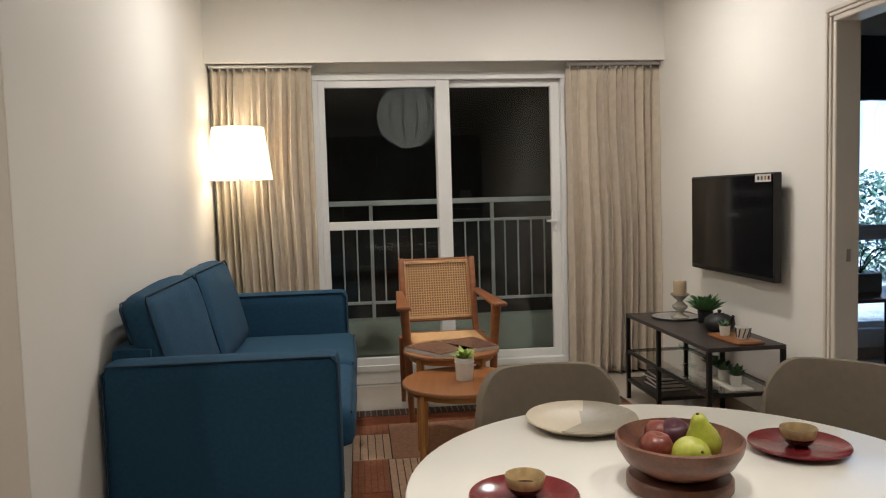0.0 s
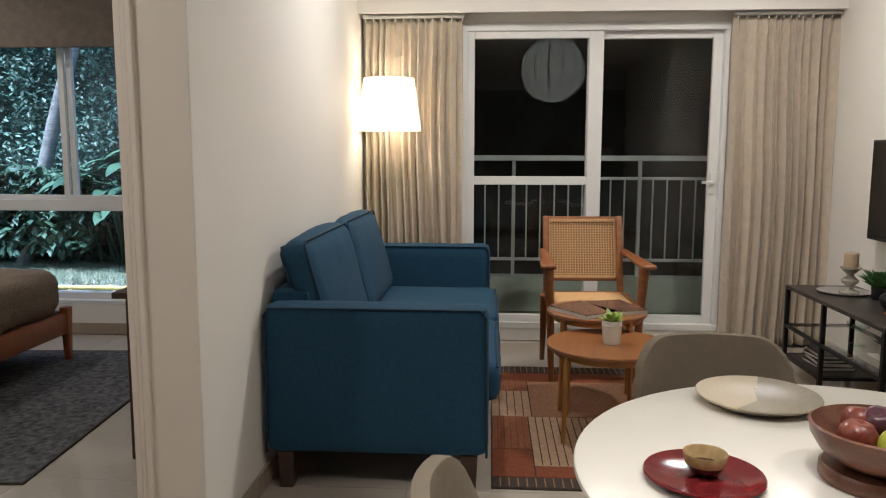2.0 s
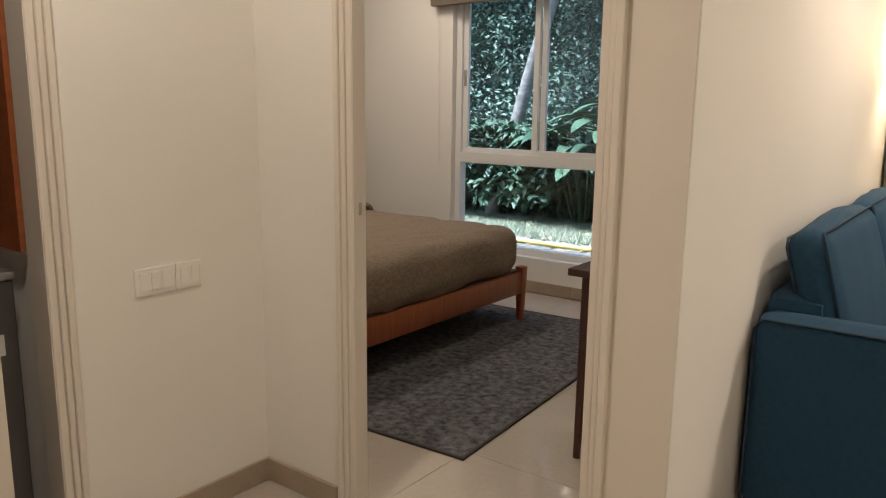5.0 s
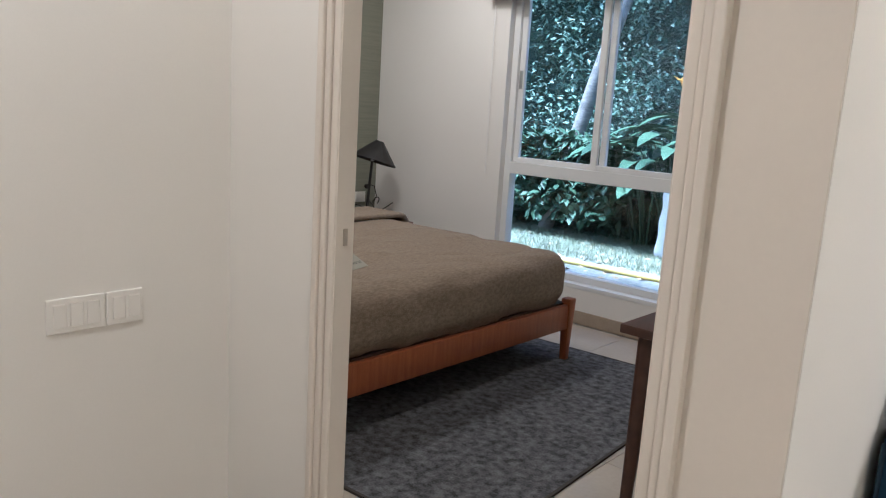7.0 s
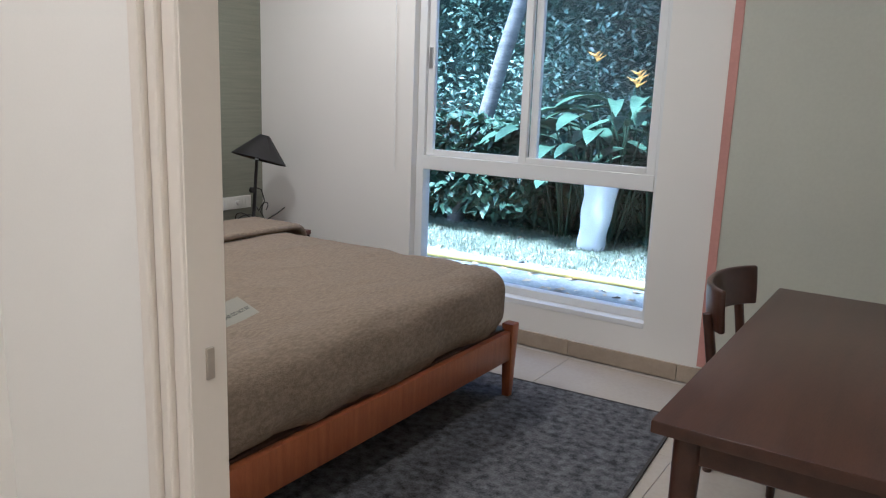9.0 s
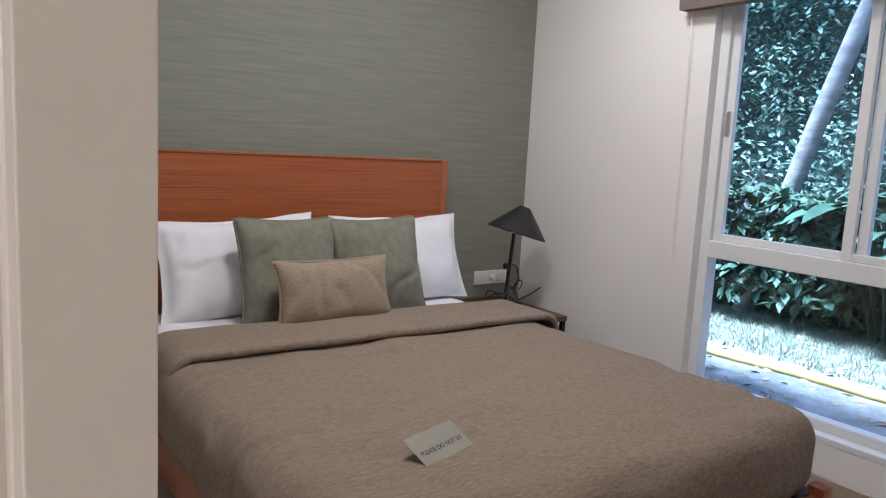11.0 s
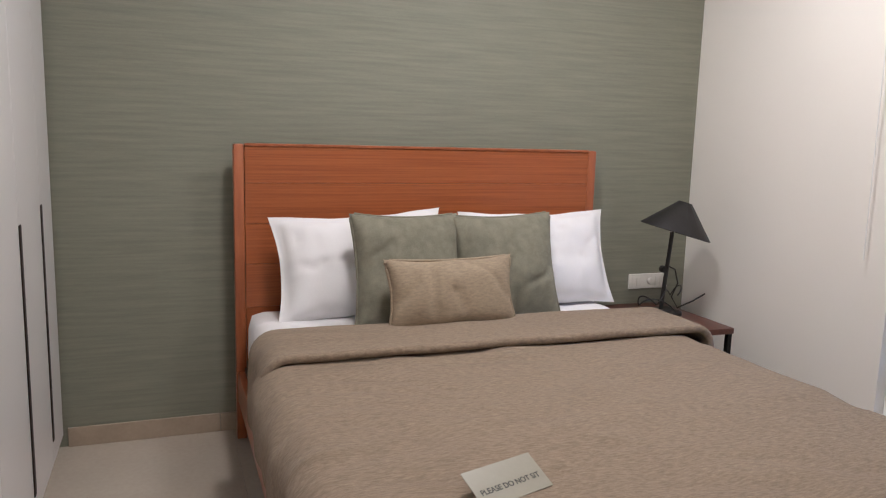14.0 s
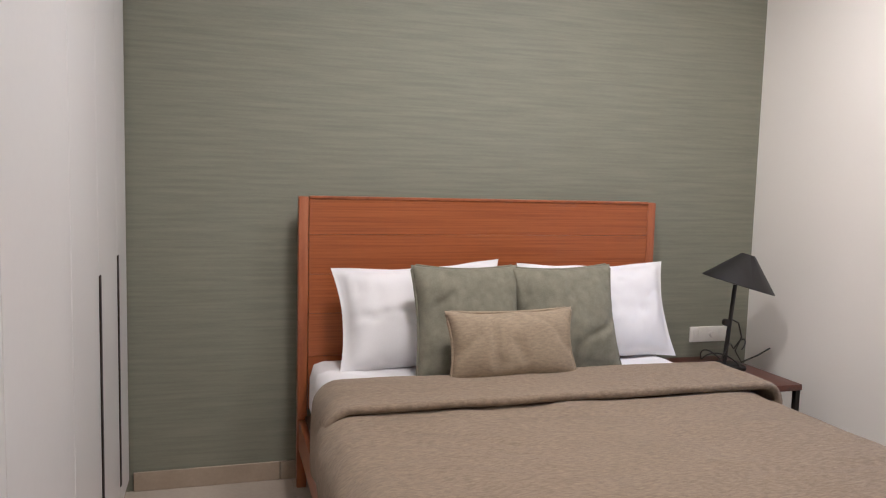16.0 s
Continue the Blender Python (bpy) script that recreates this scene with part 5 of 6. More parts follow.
# bedroom window
def window(name, x0, x1, z0, z1, y, mid, mull, label):
    """Two sliding sashes over a fixed pane, in a deep white frame."""
    ob = thing(name, pose(x0, y, z0), label, "window", kind="structure")
    W, H = x1 - x0, z1 - z0
    f = 0.052
    for n, b in (("window_sill", (0, -0.002, 0, W, 0.13, 0.03)), ("frame_bottom", (0, 0.06, 0.03, W, 0.125, 0.075)), ("frame_head", (0, 0.05, H - f, W, 0.125, H)), ("frame_side", (0, 0.05, 0.03, f, 0.125, H - f)), ("frame_side", (W - f * 0.55, 0.05, 0.03, W, 0.125, H - f)), ("transom", (f, 0.045, mid - 0.052 - z0, W - f * 0.55, 0.125, mid + 0.030 - z0))):
        part(n, boxed(*b, bevel=0.004), UPVC, ob)
    zb, zt = mid + 0.03 - z0, H - f
    c = mull - x0
    for a, b, yy in ((f, c + 0.045, 0.074), (c - 0.050, W - f * 0.55, 0.050)):
        bm = bmesh.new()
        for r in ((a, yy, zb, a + 0.045, yy + 0.03, zt), (b - 0.045, yy, zb, b, yy + 0.03, zt), (a + 0.045, yy, zb, b - 0.045, yy + 0.03, zb + 0.035), (a + 0.045, yy, zt - 0.045, b - 0.045, yy + 0.03, zt)):
            box(bm, *r, bevel=0.003, seg=1)
        s = part("sash", bm, UPVC, ob)
        g = part("pane", boxed(a + 0.035, yy + 0.012, zb + 0.03, b - 0.035, yy + 0.018, zt - 0.035), PANE, s)
        g.visible_shadow = False
    g = part("pane", boxed(f * 0.8, 0.09, 0.065, W - f * 0.4, 0.096, mid - 0.045 - z0), PANE, ob)
    g.visible_shadow = False
    part("latch", boxed(f + 0.010, 0.066, zb + 0.50, f + 0.032, 0.076, zb + 0.62, 0.003), STEEL, ob, "small sash latch")
    return ob


window("window_1", WX0, WX1, WZ0, WZ1, NW, 0.970, -2.725, "white framed bedroom window with two sliding sashes over a fixed pane")
window("window_3", VX0, VX1, 0.20, 2.30, NW, 0.970, 4.80, "white framed window of the second bedroom")
BLIND = material("grey_brown_blind", (0.175, 0.145, 0.115), 0.9, vary=0.1, scale=20, bump=0.4, bump_scale=250, spec=0.15)
BLINDB = material("dark_blue_blind", (0.030, 0.034, 0.045), 0.9, vary=0.1, scale=20, bump=0.3, bump_scale=250)


def roman_blind(x0, x1, z0, mat, label):
    ob = thing("roman_blind", pose(x0, NW, z0), label, "window blind")
    w = x1 - x0
    for k, (a, b, d) in enumerate(((0.0, 0.13, 0.085), (0.05, 0.25, 0.07), (0.16, 0.50, 0.052))):
        part("fold", soft_box(0, -d, a, w, -0.012, b, 0.012, 0.06, 0.004, 6, seed=k), mat, ob, smooth=60)
    part("head_rail", boxed(0, -0.05, 0.48, w, -0.004, 0.52, 0.004), UPVC, ob)
    part("cord", tube([(0.045, -0.03, 0.1), (0.046, -0.028, -0.4), (0.05, -0.026, -0.9), (0.052, -0.026, -1.18)], 0.0022, 6), UPVC, ob, "thin white pull cord")


roman_blind(-3.62, -1.86, 2.085, BLIND, "grey brown roman blind pulled up above the window")
roman_blind(VX0 - 0.12, VX1 + 0.12, 1.98, BLINDB, "dark roman blind pulled up above the window")
PINK = material("dusty_pink_trim", (0.52, 0.26, 0.22), 0.5, vary=0.05)
SAGE = material("pale_sage_paint", (0.50, 0.50, 0.42), 0.6, vary=0.03, scale=2)
wp2 = thing("wall_panel", pose(-1.70, NW, 0), "pale sage wall panel with a dusty pink edge strip", "wall panel", kind="structure")
part("edge_strip", boxed(0, -0.022, 0.10, 0.042, 0, CEIL, 0.002, 1), PINK, wp2, "dusty pink vertical strip")
part("panel", boxed(0.042, -0.018, 0.10, 1.0, 0, CEIL), SAGE, wp2)

# bedroom rug
BRUG = material("distressed_grey_rug", (0.060, 0.060, 0.064), 0.95, vary=0.35, scale=30, bump=0.6, bump_scale=140, spec=0.1, second=(0.190, 0.188, 0.190))
br = thing("bedroom_rug", pose(-1.52, 2.605, 0, 0, 0, 3.5), "worn grey blue patterned rug under the bed", "rug")
part("woven_field", boxed(-2.10, 0.01, 0, 0.0, 2.06, 0.009, 0.002, 1), BRUG, br)
for b in ((-2.11, 0, 0, 0.008, 0.012, 0.010), (-2.11, 2.058, 0, 0.008, 2.07, 0.010), (-0.004, 0.012, 0, 0.008, 2.058, 0.010), (-2.11, 0.012, 0, -2.098, 2.058, 0.010)):
    part("border", boxed(*b), material("rug_dark_edge", (0.05, 0.042, 0.038), 0.95) if "rug_dark_edge" not in bpy.data.materials else bpy.data.materials["rug_dark_edge"], br)

# desk and its chair
dk = thing("desk", pose(-1.245, 2.88, 0), "dark walnut desk with tapered splayed legs against the wall", "desk")
part("top", boxed(0, 0, 0.722, 0.575, 1.34, 0.750, 0.004), WALNUT, dk, smooth=40)
for x, y, sx, sy in ((0.06, 0.07, -1, -1), (0.515, 0.07, 1, -1), (0.06, 1.27, -1, 1), (0.515, 1.27, 1, 1)):
    part("leg", rodded((x - 0.0 + sx * 0.0, y + sy * 0.045, 0), (x, y, 0.722), 0.014, 0.030, 14), WALNUT, dk, smooth=60)
for b in ((0.06, 0.055, 0.655, 0.515, 0.08, 0.722), (0.06, 1.26, 0.655, 0.515, 1.285, 0.722), (0.05, 0.08, 0.655, 0.072, 1.26, 0.722), (0.50, 0.08, 0.655, 0.525, 1.26, 0.722)):
    part("apron", boxed(*b, bevel=0.003, seg=1), WALNUT, dk)
dc = thing("desk_chair", pose(-1.16, 4.06, 0, 0, 0, 90), "dark walnut desk chair with a curved backrest", "desk chair")
for sx in (-1, 1):
    part("front_leg", rodded((sx * 0.20, -0.20, 0), (sx * 0.185, -0.185, 0.43), 0.013, 0.020, 12), WALNUT, dc, smooth=60)
    part("back_leg", tube([(sx * 0.20, 0.26, 0), (sx * 0.195, 0.20, 0.30), (sx * 0.195, 0.19, 0.50), (sx * 0.205, 0.225, 0.715)], 0.018, 12, taper=0.016), WALNUT, dc, smooth=60)
    part("side_rail", boxed(sx * 0.19 - 0.011, -0.19, 0.375, sx * 0.19 + 0.011, 0.20, 0.43, 0.003), WALNUT, dc)
part("front_rail", boxed(-0.18, -0.20, 0.375, 0.18, -0.178, 0.43, 0.003), WALNUT, dc)
part("seat", soft_box(-0.215, -0.225, 0.43, 0.215, 0.19, 0.462, 0.014, 0.04), TAUPE, dc, "padded seat", smooth=60)
bm = bmesh.new()
rows = []
for k in range(7):
    z = 0.665 + 0.135 * k / 6
    rows.append([bm.verts.new((0.235 * math.sin(1.1 * u) / math.sin(1.1) * (1 - 0.04 * abs(2 * k / 6 - 1)), 0.245 - 0.085 * abs(u) ** 2.0 + 0.01 * k / 6, z)) for u in [i / 12 - 1 for i in range(25)]])
for a, b in zip(rows, rows[1:]):
    for i in range(24):
        bm.faces.new((a[i], a[i + 1], b[i + 1], b[i]))
o = part("backrest", bm, WALNUT, dc, "curved walnut backrest", smooth=80)
mod = o.modifiers.new("thickness", "SOLIDIFY")
mod.thickness = 0.02
bv = o.modifiers.new("round", "BEVEL")
bv.width, bv.segments, bv.limit_method = 0.007, 3, "ANGLE"

# laundry niche
wm = thing("washing_machine", pose(-2.72, 0.715, 0), "dark grey front loading washing machine in the niche", "washing machine")
WGREY = material("washer_grey", (0.105, 0.100, 0.098), 0.32, 0.5, vary=0.06)
part("body", boxed(0, 0, 0.02, 0.58, 0.60, 0.85, 0.008), WGREY, wm)
part("top_panel", boxed(-0.005, -0.003, 0.85, 0.585, 0.603, 0.875, 0.005), STEEL, wm, "pale top edge")
part("display", boxed(0.58, 0.30, 0.75, 0.585, 0.50, 0.83, 0.002, 1), BLACKP, wm, "black control display")
md = pose(0.58, 0.30, 0.42, 0, 90, 0)
wd = part("door", lathe([(0.14, 0.012), (0.225, 0.012), (0.235, 0.03), (0.22, 0.045), (0.165, 0.05), (0.15, 0.03), (0.14, 0.012)], 56, m=md), BLACKP, wm, "round black door", smooth=50)
part("ring", lathe([(0.160, 0.050), (0.176, 0.054), (0.186, 0.048), (0.170, 0.044), (0.160, 0.050)], 56, m=md), STEEL, wd, "chrome door ring", smooth=50)
part("glass", lathe([(0, 0.02), (0.08, 0.026), (0.15, 0.036), (0.15, 0.03), (0, 0.012)], 40, m=md), material("dark_door_glass", (0.012, 0.012, 0.014), 0.06), wd, smooth=60)
part("label", boxed(0.5805, 0.525, 0.64, 0.582, 0.56, 0.70), PAPER, wm, "small paper label")
lc2 = thing("laundry_cabinet", pose(-2.80, 0.735, 0.93), "brown wooden cabinet above the washing machine", "cabinet")
part("back_panel", boxed(0.0, 0.0, 0, 0.02, 0.60, 1.30), TEAKY, lc2)
part("side_panel", boxed(0.02, 0.588, 0, 0.70, 0.606, 1.30), TEAKY, lc2)
part("side_panel", boxed(0.02, 0.0, 0, 0.55, 0.02, 1.30), TEAKY, lc2)
part("shelf", boxed(0.02, 0.02, 0.0, 0.55, 0.58, 0.025), TEAKY, lc2)

# second bedroom glimpse
d2k = thing("desk", pose(3.02, 3.45, 0), "dark desk by the second bedroom window", "desk")
part("top", boxed(0, 0, 0.715, 1.4, 0.50, 0.735, 0.004), WALNUT, d2k)
for x, y in ((0.60, 0.04), (1.36, 0.04), (0.60, 0.46), (1.36, 0.46)):
    part("leg", rodded((x, y, 0), (x, y, 0.715), 0.014, 0.024), WALNUT, d2k, smooth=60)
ot = thing("ornament", pose(3.30, 3.72, 0.735), "small dark desk ornament with curved metal arms", "ornament")
part("block", boxed(-0.10, -0.05, 0, 0.10, 0.05, 0.11, 0.008), material("slate_grey", (0.10, 0.11, 0.12), 0.5, vary=0.2), ot)
for k in range(5):
    part("arm", tube([(0, 0, 0.11), (0.03 * (k - 2), 0.0, 0.18), (0.06 * (k - 2) + 0.02, 0, 0.24), (0.10 * (k - 2) + 0.05, 0, 0.25)], 0.004, 6), BLACK, ot)

# ---- balcony ----
structure("balcony_floor", boxes((SW, NW + 0.18, -0.15, TW, 6.5, 0.0)), material("green_balcony_turf", (0.105, 0.155, 0.085), 0.9, vary=0.25, scale=40, bump=0.6, bump_scale=200), "dull green balcony floor", "balcony floor")
structure("balcony_kerb", boxes((SW, 6.18, 0.0, TW, 6.34, 0.30)), material("balcony_kerb_paint", (0.36, 0.43, 0.36), 0.7, vary=0.08), "low painted kerb under the balcony railing", "kerb")
# near-black enclosure added to keep the sky out and the view dark
structure("sky_block_balcony", boxes((SW - 0.1, NW + 0.18, 0, SW, 7.6, CEIL + 0.2), (TW, NW + 0.18, 0, TW + 0.1, 7.6, CEIL + 0.2), (SW - 0.1, 7.6, -0.15, TW + 0.1, 7.7, CEIL + 0.2), (SW - 0.1, NW + 0.2, CEIL, TW + 0.1, 7.7, CEIL + 0.2), (SW - 0.1, 6.5, -0.15, TW + 0.1, 7.7, -0.05)), SKYBLOCK, "dark box added round the balcony to shut out the sky", "wall")
rl = thing("balcony_railing", pose(SW, 6.26, 0.30), "grey painted steel balcony railing", "railing")
RAILG = material("grey_rail_paint", (0.60, 0.66, 0.63), 0.45, 0.2, vary=0.05)
LW = TW - SW
part("top_rail", boxed(0, -0.025, 0.985, LW, 0.025, 1.03, 0.006), RAILG, rl)
part("mid_rail", boxed(0, -0.012, 0.825, LW, 0.012, 0.85, 0.003), RAILG, rl)
part("bottom_rail", boxed(0, -0.012, 0.13, LW, 0.012, 0.155, 0.003), RAILG, rl)
for k in range(int(LW / 0.118) + 1):
    part("baluster", rodded((0.03 + 0.118 * k, 0, 0.155), (0.03 + 0.118 * k, 0, 0.825), 0.007, seg=8), RAILG, rl, smooth=60)
for x in (0.02, 1.10, 2.16, LW - 0.02):
    part("post", boxed(x - 0.015, -0.015, 0, x + 0.015, 0.015, 0.985, 0.003), RAILG, rl)

# ---- garden ----
SOIL = material("dry_soil_and_litter", (0.21, 0.21, 0.19), 0.95, vary=0.3, scale=5, bump=1.0, bump_scale=40, second=(0.33, 0.33, 0.30))
GRASS = material("garden_grass", (0.21, 0.25, 0.17), 0.9, vary=0.2, scale=2, bump_scale=10, second=(0.30, 0.33, 0.23), spec=0.15)
FOL = material("hedge_leaf", (0.055, 0.105, 0.075), 0.45, vary=0.5, scale=1.6, bump_scale=12, second=(0.130, 0.215, 0.155), spec=0.45)
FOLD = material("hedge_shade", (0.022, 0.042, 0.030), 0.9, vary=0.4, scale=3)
HELI = material("broad_leaf", (0.033, 0.076, 0.046), 0.5, vary=0.4, scale=3, second=(0.075, 0.135, 0.078), spec=0.3)
BARK = material("pale_bark", (0.17, 0.158, 0.14), 0.85, vary=0.25, scale=5, bump=0.8, bump_scale=20, stretch=(1, 1, 3))
FLOWER = material("orange_bract", (0.80, 0.42, 0.08), 0.5, vary=0.1)
GZ = 0.08
bm = bmesh.new()
box(bm, -120, NW + 0.16, -0.35, SW - 0.1, 200, GZ)
box(bm, SW - 0.1, 7.71, -0.35, TW + 0.1, 200, GZ)
box(bm, TW + 0.1, NW + 0.16, -0.35, 120, 200, GZ)
structure("ground", bm, SOIL, "dry garden soil with leaf litter", "ground")
rng = random.Random(5)


def blades(n, x0, x1, y0, y1, h0, h1):
    vs, fs = [], []
    for _ in range(n):
        x, y = rng.uniform(x0, x1), rng.uniform(y0, y1)
        h, a, w = rng.uniform(h0, h1), rng.uniform(0, 6.28), rng.uniform(0.0025, 0.005)
        lx, ly = rng.uniform(-0.6, 0.6) * h, rng.uniform(-0.6, 0.6) * h
        c, s = math.cos(a) * w, math.sin(a) * w
        i = len(vs)
        vs += [(x - c, y - s, GZ), (x + c, y + s, GZ), (x + lx, y + ly, GZ + h)]
        fs.append((i, i + 1, i + 2))
    me = bpy.data.meshes.new("grass")
    me.from_pydata(vs, [], fs)
    me.materials.append(GRASS)
    return me


tagged(new("lawn_grass", blades(60000, -7.5, -0.5, 6.7, 8.6, 0.012, 0.055)), "uneven dry green grass by the hedge", "grass", kind="stuff")


def leaf_mesh(name, n, place, size, mat):
    """Many small pointed leaves, folded along the midrib."""
    vs, fs = [], []
    for _ in range(n):
        p = place()
        L = size * rng.uniform(0.6, 1.3)
        d = Vector((rng.uniform(-1, 1), rng.uniform(-1.0, 0.35), rng.uniform(-0.9, 0.6))).normalized()
        s = d.cross(Vector((rng.uniform(-0.4, 0.4), rng.uniform(-0.8, 0.2), 1))).normalized()
        u = s.cross(d)
        i = len(vs)
        vs += [p, p + d * L * 0.5 + s * L * 0.24 + u * L * 0.06, p + d * L, p + d * L * 0.5 - s * L * 0.24 + u * L * 0.06]
        fs += [(i, i + 1, i + 2), (i, i + 2, i + 3)]
    me = bpy.data.meshes.new(name)
    me.from_pydata([tuple(v) for v in vs], [], fs)
    me.materials.append(mat)
    return me


def in_hedge():
    x, z = rng.uniform(-13, 0.5), rng.uniform(-0.05, 5.2)
    lump = 0.9 * noise.noise(Vector((x * 0.55, z * 0.6, 1.3))) + 0.35 * noise.noise(Vector((x * 1.9, z * 1.9, 4.0)))
    return Vector((x, 9.05 - 0.55 * lump + rng.uniform(-0.10, 0.35) - 0.35 * max(0, 1.0 - z), z))


tagged(new("hedge_leaves", leaf_mesh("hedge_leaves", 64000, in_hedge, 0.085, FOL)), "dense dark green hedge of small leaves", "hedge", kind="stuff")
# dark sheet behind the leaves; its colour stands in for shade in the gaps
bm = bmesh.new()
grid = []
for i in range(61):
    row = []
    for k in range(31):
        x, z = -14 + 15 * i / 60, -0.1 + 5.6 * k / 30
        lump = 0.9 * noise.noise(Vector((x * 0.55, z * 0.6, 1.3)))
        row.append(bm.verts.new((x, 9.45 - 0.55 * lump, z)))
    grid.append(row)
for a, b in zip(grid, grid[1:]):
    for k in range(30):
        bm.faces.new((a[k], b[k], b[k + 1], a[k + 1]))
o = tagged(part("hedge_shade_sheet", bm, FOLD, smooth=80), "dark sheet inside the hedge, coloured like its inner shade", "hedge", kind="stuff")
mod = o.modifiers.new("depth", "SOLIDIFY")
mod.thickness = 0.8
# low ground cover at the foot of the trunk
tagged(new("ground_cover", leaf_mesh("ground_cover", 11000, lambda: Vector((rng.uniform(-8, -1.2), rng.uniform(7.95, 8.8), rng.uniform(0, 0.95) * rng.random() + 0.10)), 0.11, HELI)), "low leafy plants at the foot of the hedge", "plants", kind="stuff")

tagged(new("low_shrub", leaf_mesh("low_shrub", 5200, lambda: Vector((rng.uniform(-6.4, -3.9), rng.uniform(7.45, 7.85), 0.30 + 0.85 * rng.random() ** 0.8)), 0.13, HELI)), "low leafy shrub before the tree trunk", "shrub", kind="stuff")
tree = thing("tree", pose(-4.93, 7.95, 0.08), "slender leaning tree trunk with pale grey bark", "tree")
pts = [(0, 0, 0), (0.10, 0, 0.4), (0.25, 0.02, 0.9), (0.46, 0.0, 1.6), (0.72, 0, 2.4), (1.06, 0, 3.3), (1.4, 0, 4.3)]
part("trunk", tube(pts, 0.088, 16, taper=0.062), BARK, tree, smooth=80)
for k in range(6):
    a = k * 1.05
    part("limb", tube([(1.35, 0, 4.2), (1.35 + 0.5 * math.cos(a), 0.5 * math.sin(a), 4.7), (1.35 + 1.1 * math.cos(a), 1.1 * math.sin(a), 5.0)], 0.04, 8, taper=0.012), BARK, tree, smooth=80)


def crown_place():
    a, r = rng.uniform(0, 6.28), 1.4 * rng.random() ** 0.5
    return Vector((1.35 + r * math.cos(a), r * math.sin(a), 4.9 + 0.7 * rng.uniform(-1, 1) * (1 - r / 1.6)))


cr = new("crown", leaf_mesh("crown", 1800, crown_place, 0.16, FOL))
cr.parent = tree


def broad_plant(x, y, n, h, seed, flowers=0, lean=0.5):
    """A clump of long arching paddle leaves on stalks."""
    ob = thing("heliconia", pose(x, y, GZ), "clump of broad arching green leaves with orange flowers" if flowers else "clump of broad arching green leaves", "plant", "broad-leaved plants in the garden")
    r = random.Random(seed)
    for i in range(n):
        a = i * 2.399 + r.uniform(-0.3, 0.3)
        H = h * r.uniform(0.55, 1.0)
        d = Vector((math.cos(a), math.sin(a), 0))
        base = d * r.uniform(0.03, 0.16)
        top = base + d * H * lean * r.uniform(0.2, 0.6) + Vector((0, 0, H * 0.62))
        L, wv = r.uniform(0.40, 0.62) * min(1.15, h), r.uniform(0.065, 0.105)
        bm = tube([base, (base + top) / 2 + Vector((0, 0, 0.05)), top], 0.012, 6, taper=0.007)
        side = d.cross(Vector((0, 0, 1))).normalized()
        rows = []
        for k in range(9):
            f = k / 8
            c = top + d * L * f * 0.9 + Vector((0, 0, 0.34 * L * f - 0.46 * L * f * f))
            ww = wv * math.sin(math.pi * min(1, 0.04 + f * 0.96)) ** 0.7
            up = Vector((0, 0, 0.28 * ww))
            rows.append((bm.verts.new(c + side * ww + up), bm.verts.new(c), bm.verts.new(c - side * ww + up)))
        for p, q in zip(rows, rows[1:]):
            bm.faces.new((p[0], p[1], q[1], q[0]))
            bm.faces.new((p[1], p[2], q[2], q[1]))
        part("leaf", bm, HELI, ob, smooth=70)
    for i in range(flowers):
        a = r.uniform(0, 6.28)
        p = Vector((0.22 * math.cos(a), 0.22 * math.sin(a), h * (0.70 + 0.11 * i)))
        part("flower_stem", tube([(0, 0, 0), p * 0.6, p], 0.007, 6), HELI, ob)
        bm = bmesh.new()
        for k in range(6):
            b = 1.05 * k
            tip = p + Vector((0.09 * math.cos(b), 0.04 * math.sin(b), 0.05 + 0.03 * (k % 2)))
            rod(bm, p + Vector((0, 0, 0.012 * k)), tip, 0.013, 0.001, 6)
        part("flower", bm, FLOWER, ob, "orange pointed flower bracts")
    return ob


for k, (x, y, n, h, f) in enumerate(((-3.32, 7.95, 40, 2.0, 2), (-3.75, 8.05, 30, 1.65, 0), (-2.95, 8.15, 34, 2.1, 1), (-4.15, 8.25, 20, 1.15, 0), (-2.6, 8.05, 28, 2.0, 0), (-4.6, 8.3, 18, 0.9, 0), (-2.1, 8.2, 20, 1.45, 0), (-5.8, 8.35, 16, 0.8, 0), (-6.6, 8.4, 16, 0.85, 0), (-1.5, 8.3, 18, 1.3, 0), (-5.2, 8.35, 16, 0.8, 0))):
    broad_plant(x, y, n, h, 20 + k, f)
def painted_butt():
    """A rough rounded block, narrower at its foot, leaning a little."""
    bm = soft_box(-0.13, -0.12, -0.02, 0.13, 0.12, 0.66, 0.085, 0.045, 0.03, 5)
    for v in bm.verts:
        k = 0.86 + 0.18 * max(0.0, min(1.0, v.co.z / 0.5))
        v.co.x, v.co.y = v.co.x * k + 0.09 * v.co.z - 0.02, v.co.y * k
    return bm


wb = thing("painted_stone", pose(-3.25, 7.55, GZ), "white painted rough stone standing on the grass", "stone")
part("stone", painted_butt(), material("white_lime_paint", (0.82, 0.84, 0.85), 0.8, vary=0.05, scale=8, bump=0.6, bump_scale=20), wb, smooth=70)
hs = thing("garden_hose", pose(0, -0.60, GZ), "yellow garden hose lying across the soil", "hose")
part("hose", tube([(-9 + 0.28 * k, 7.02 + 0.05 * math.sin(k * 0.35) + 0.012 * math.sin(k * 1.7), 0.022) for k in range(31)], 0.022, 8), material("yellow_hose", (0.62, 0.50, 0.16), 0.5, vary=0.06), hs, smooth=80)
lt = random.Random(9)
vs, fs = [], []
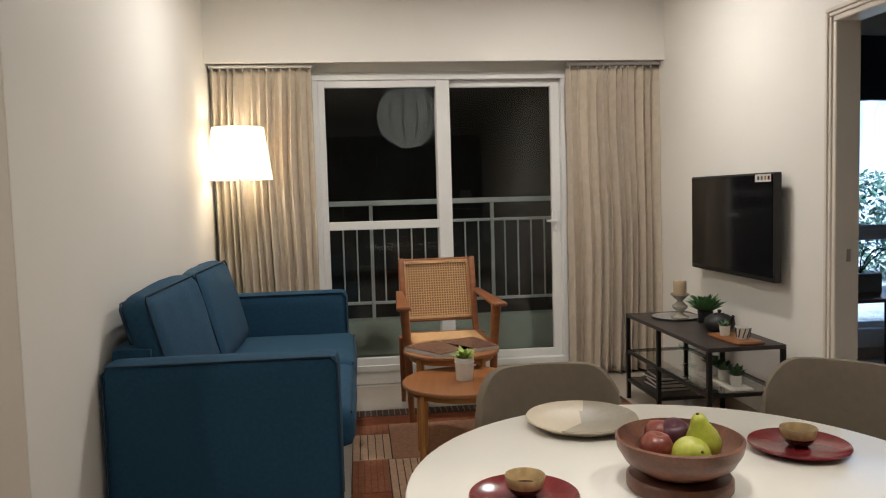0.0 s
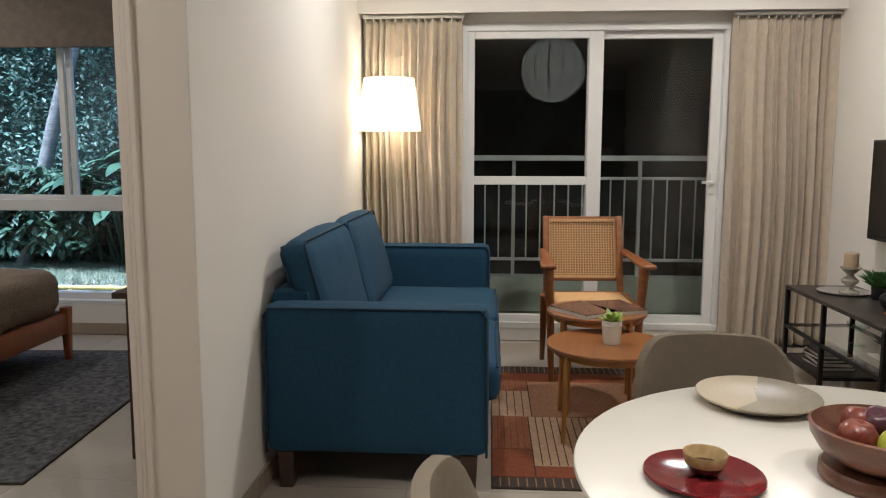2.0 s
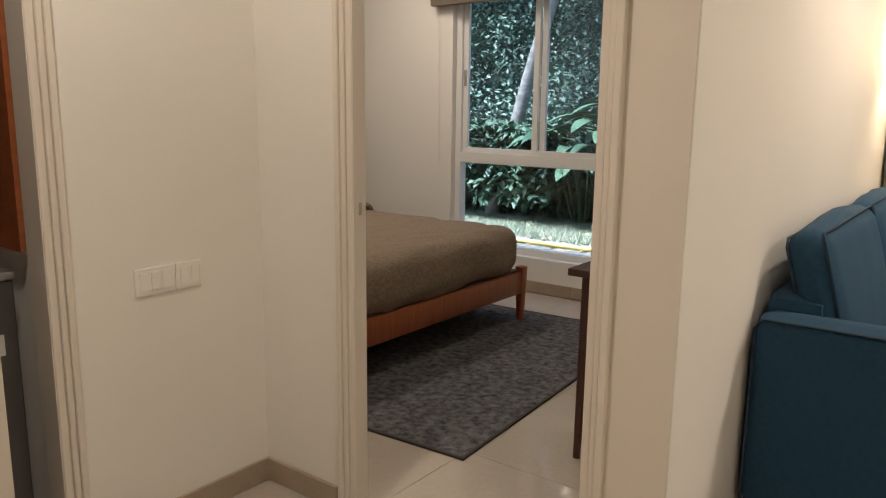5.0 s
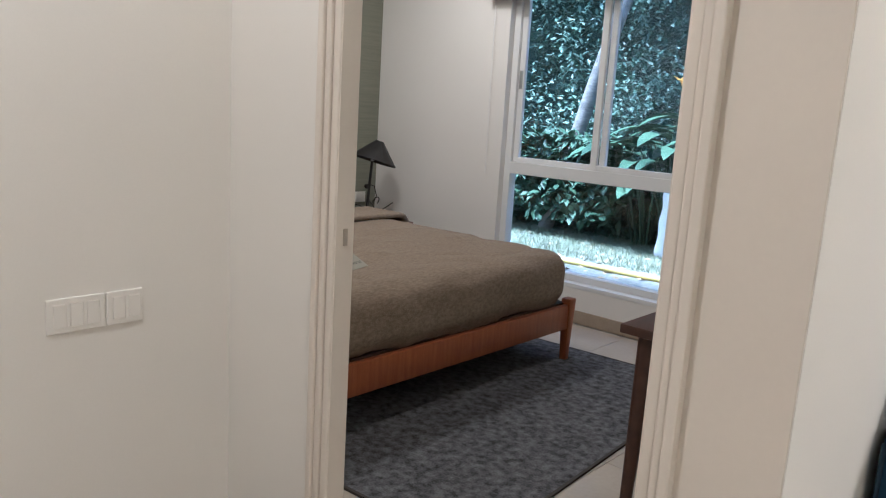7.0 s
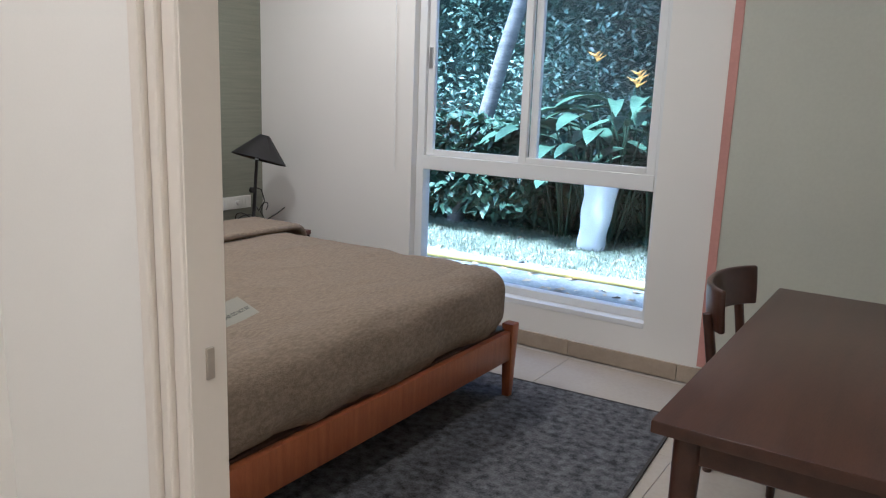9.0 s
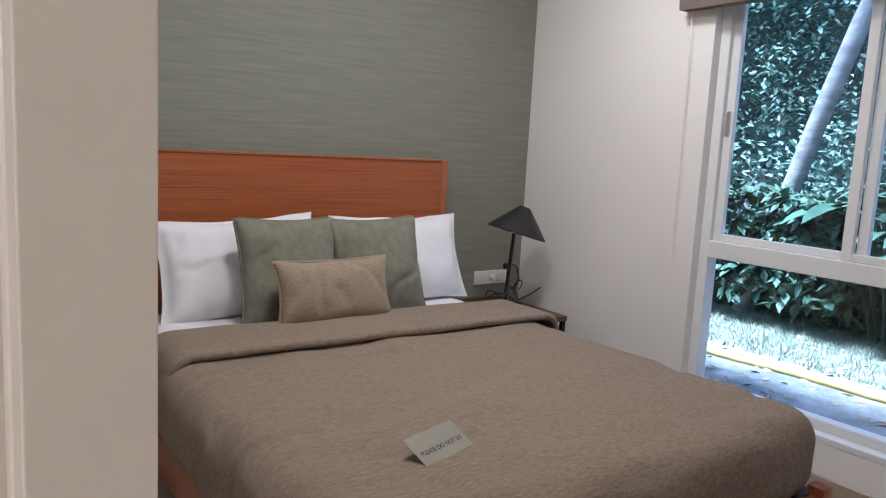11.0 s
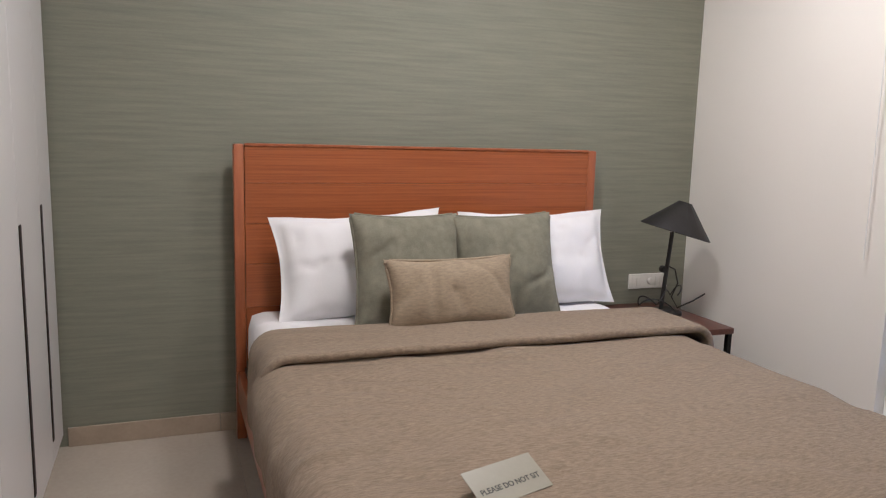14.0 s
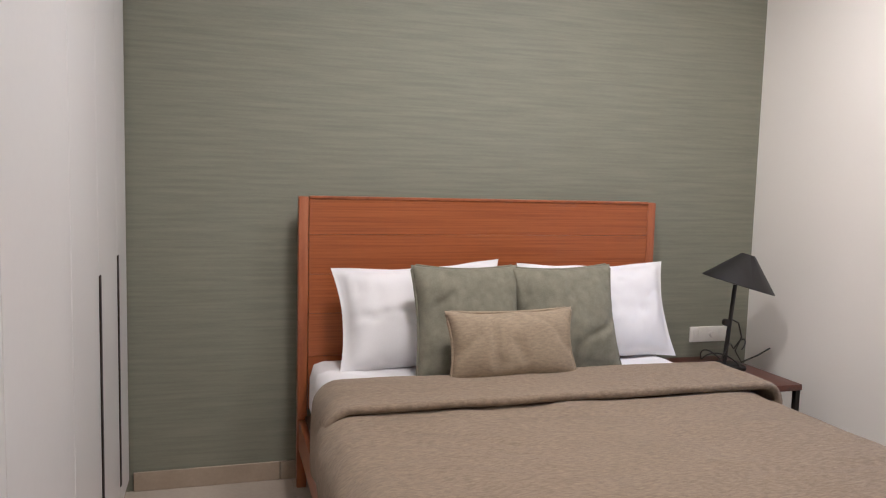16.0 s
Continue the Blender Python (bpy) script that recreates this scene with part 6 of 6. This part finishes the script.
for _ in range(1500):
    x, y, a, L = lt.uniform(-8, -1), lt.uniform(5.4, 9.5), lt.uniform(0, 6.28), lt.uniform(0.02, 0.05)
    i = len(vs)
    c, s = math.cos(a) * L, math.sin(a) * L
    vs += [(x - c, y - s, GZ + 0.004), (x - s * 0.5, y + c * 0.5, GZ + 0.01 + lt.random() * 0.012), (x + c, y + s, GZ + 0.006), (x + s * 0.5, y - c * 0.5, GZ + 0.004)]
    fs.append((i, i + 1, i + 2, i + 3))
me = bpy.data.meshes.new("leaf_litter")
me.from_pydata(vs, [], fs)
me.materials.append(material("dry_leaf", (0.33, 0.25, 0.15), 0.8, vary=0.4, scale=2))
tagged(new("leaf_litter", me), "scattered dry fallen leaves on the soil", "fallen leaves", kind="stuff")

# outside the second bedroom: shrubs before a white house
shb = leaf_mesh("shrub_leaves", 9000, lambda: Vector((rng.uniform(3.5, 9.5), rng.uniform(8.6, 9.8), 1.5 * rng.random() ** 0.8)), 0.11, HELI)
tagged(new("shrub_leaves", shb), "leafy green shrubs below the window", "shrub", kind="stuff")
hse = thing("neighbour_house", pose(3.0, 13.5, -0.05), "white neighbouring house with a columned veranda", "house")
HOUSE = material("white_house_paint", (0.75, 0.77, 0.80), 0.7, vary=0.04, scale=1.5)
part("wall", boxed(0, 0, 0, 12, 4, 6.5), HOUSE, hse)
part("roof", boxed(-0.5, -1.4, 6.5, 12.5, 4.4, 6.8), DARKTOP, hse)
part("veranda_beam", boxed(0, -1.2, 3.0, 12, -0.95, 3.4), HOUSE, hse)
for k in range(8):
    x = 0.6 + 1.5 * k
    part("column", lathe([(0, 0), (0.20, 0), (0.20, 0.12), (0.13, 0.2), (0.15, 1.2), (0.12, 2.6), (0.19, 2.9), (0.19, 3.0), (0, 3.0)], 20, m=Matrix.Translation((x, -1.08, 0))), HOUSE, hse, smooth=40)

# ---- floor tiles ----
fl = structure("floor", boxes((-5.2, -3.2, -0.2, 7.2, NW + 0.15, -0.005)), GROUT, "polished beige floor tiles with thin joints", "floor")
S = 0.8
bm = boxed(0.001, 0.001, -0.012, S - 0.001, S - 0.001, 0.0, 0.0008, 1)
tile_me = mesh_of(bm, "tile")
tile_me.materials.append(TILE)
nx, ny = 15, 10
for i in range(nx + 1):
    for j in range(ny + 1):
        x, y = -5.2 + 0.45 + S * (i - 1), -3.2 + 0.28 + S * (j - 1)
        if x > 7.0 or y > 4.5 or x < -5.3:
            continue
        t = new("tile", tile_me)
        t.parent = fl
        t.location = (x, y, 0)
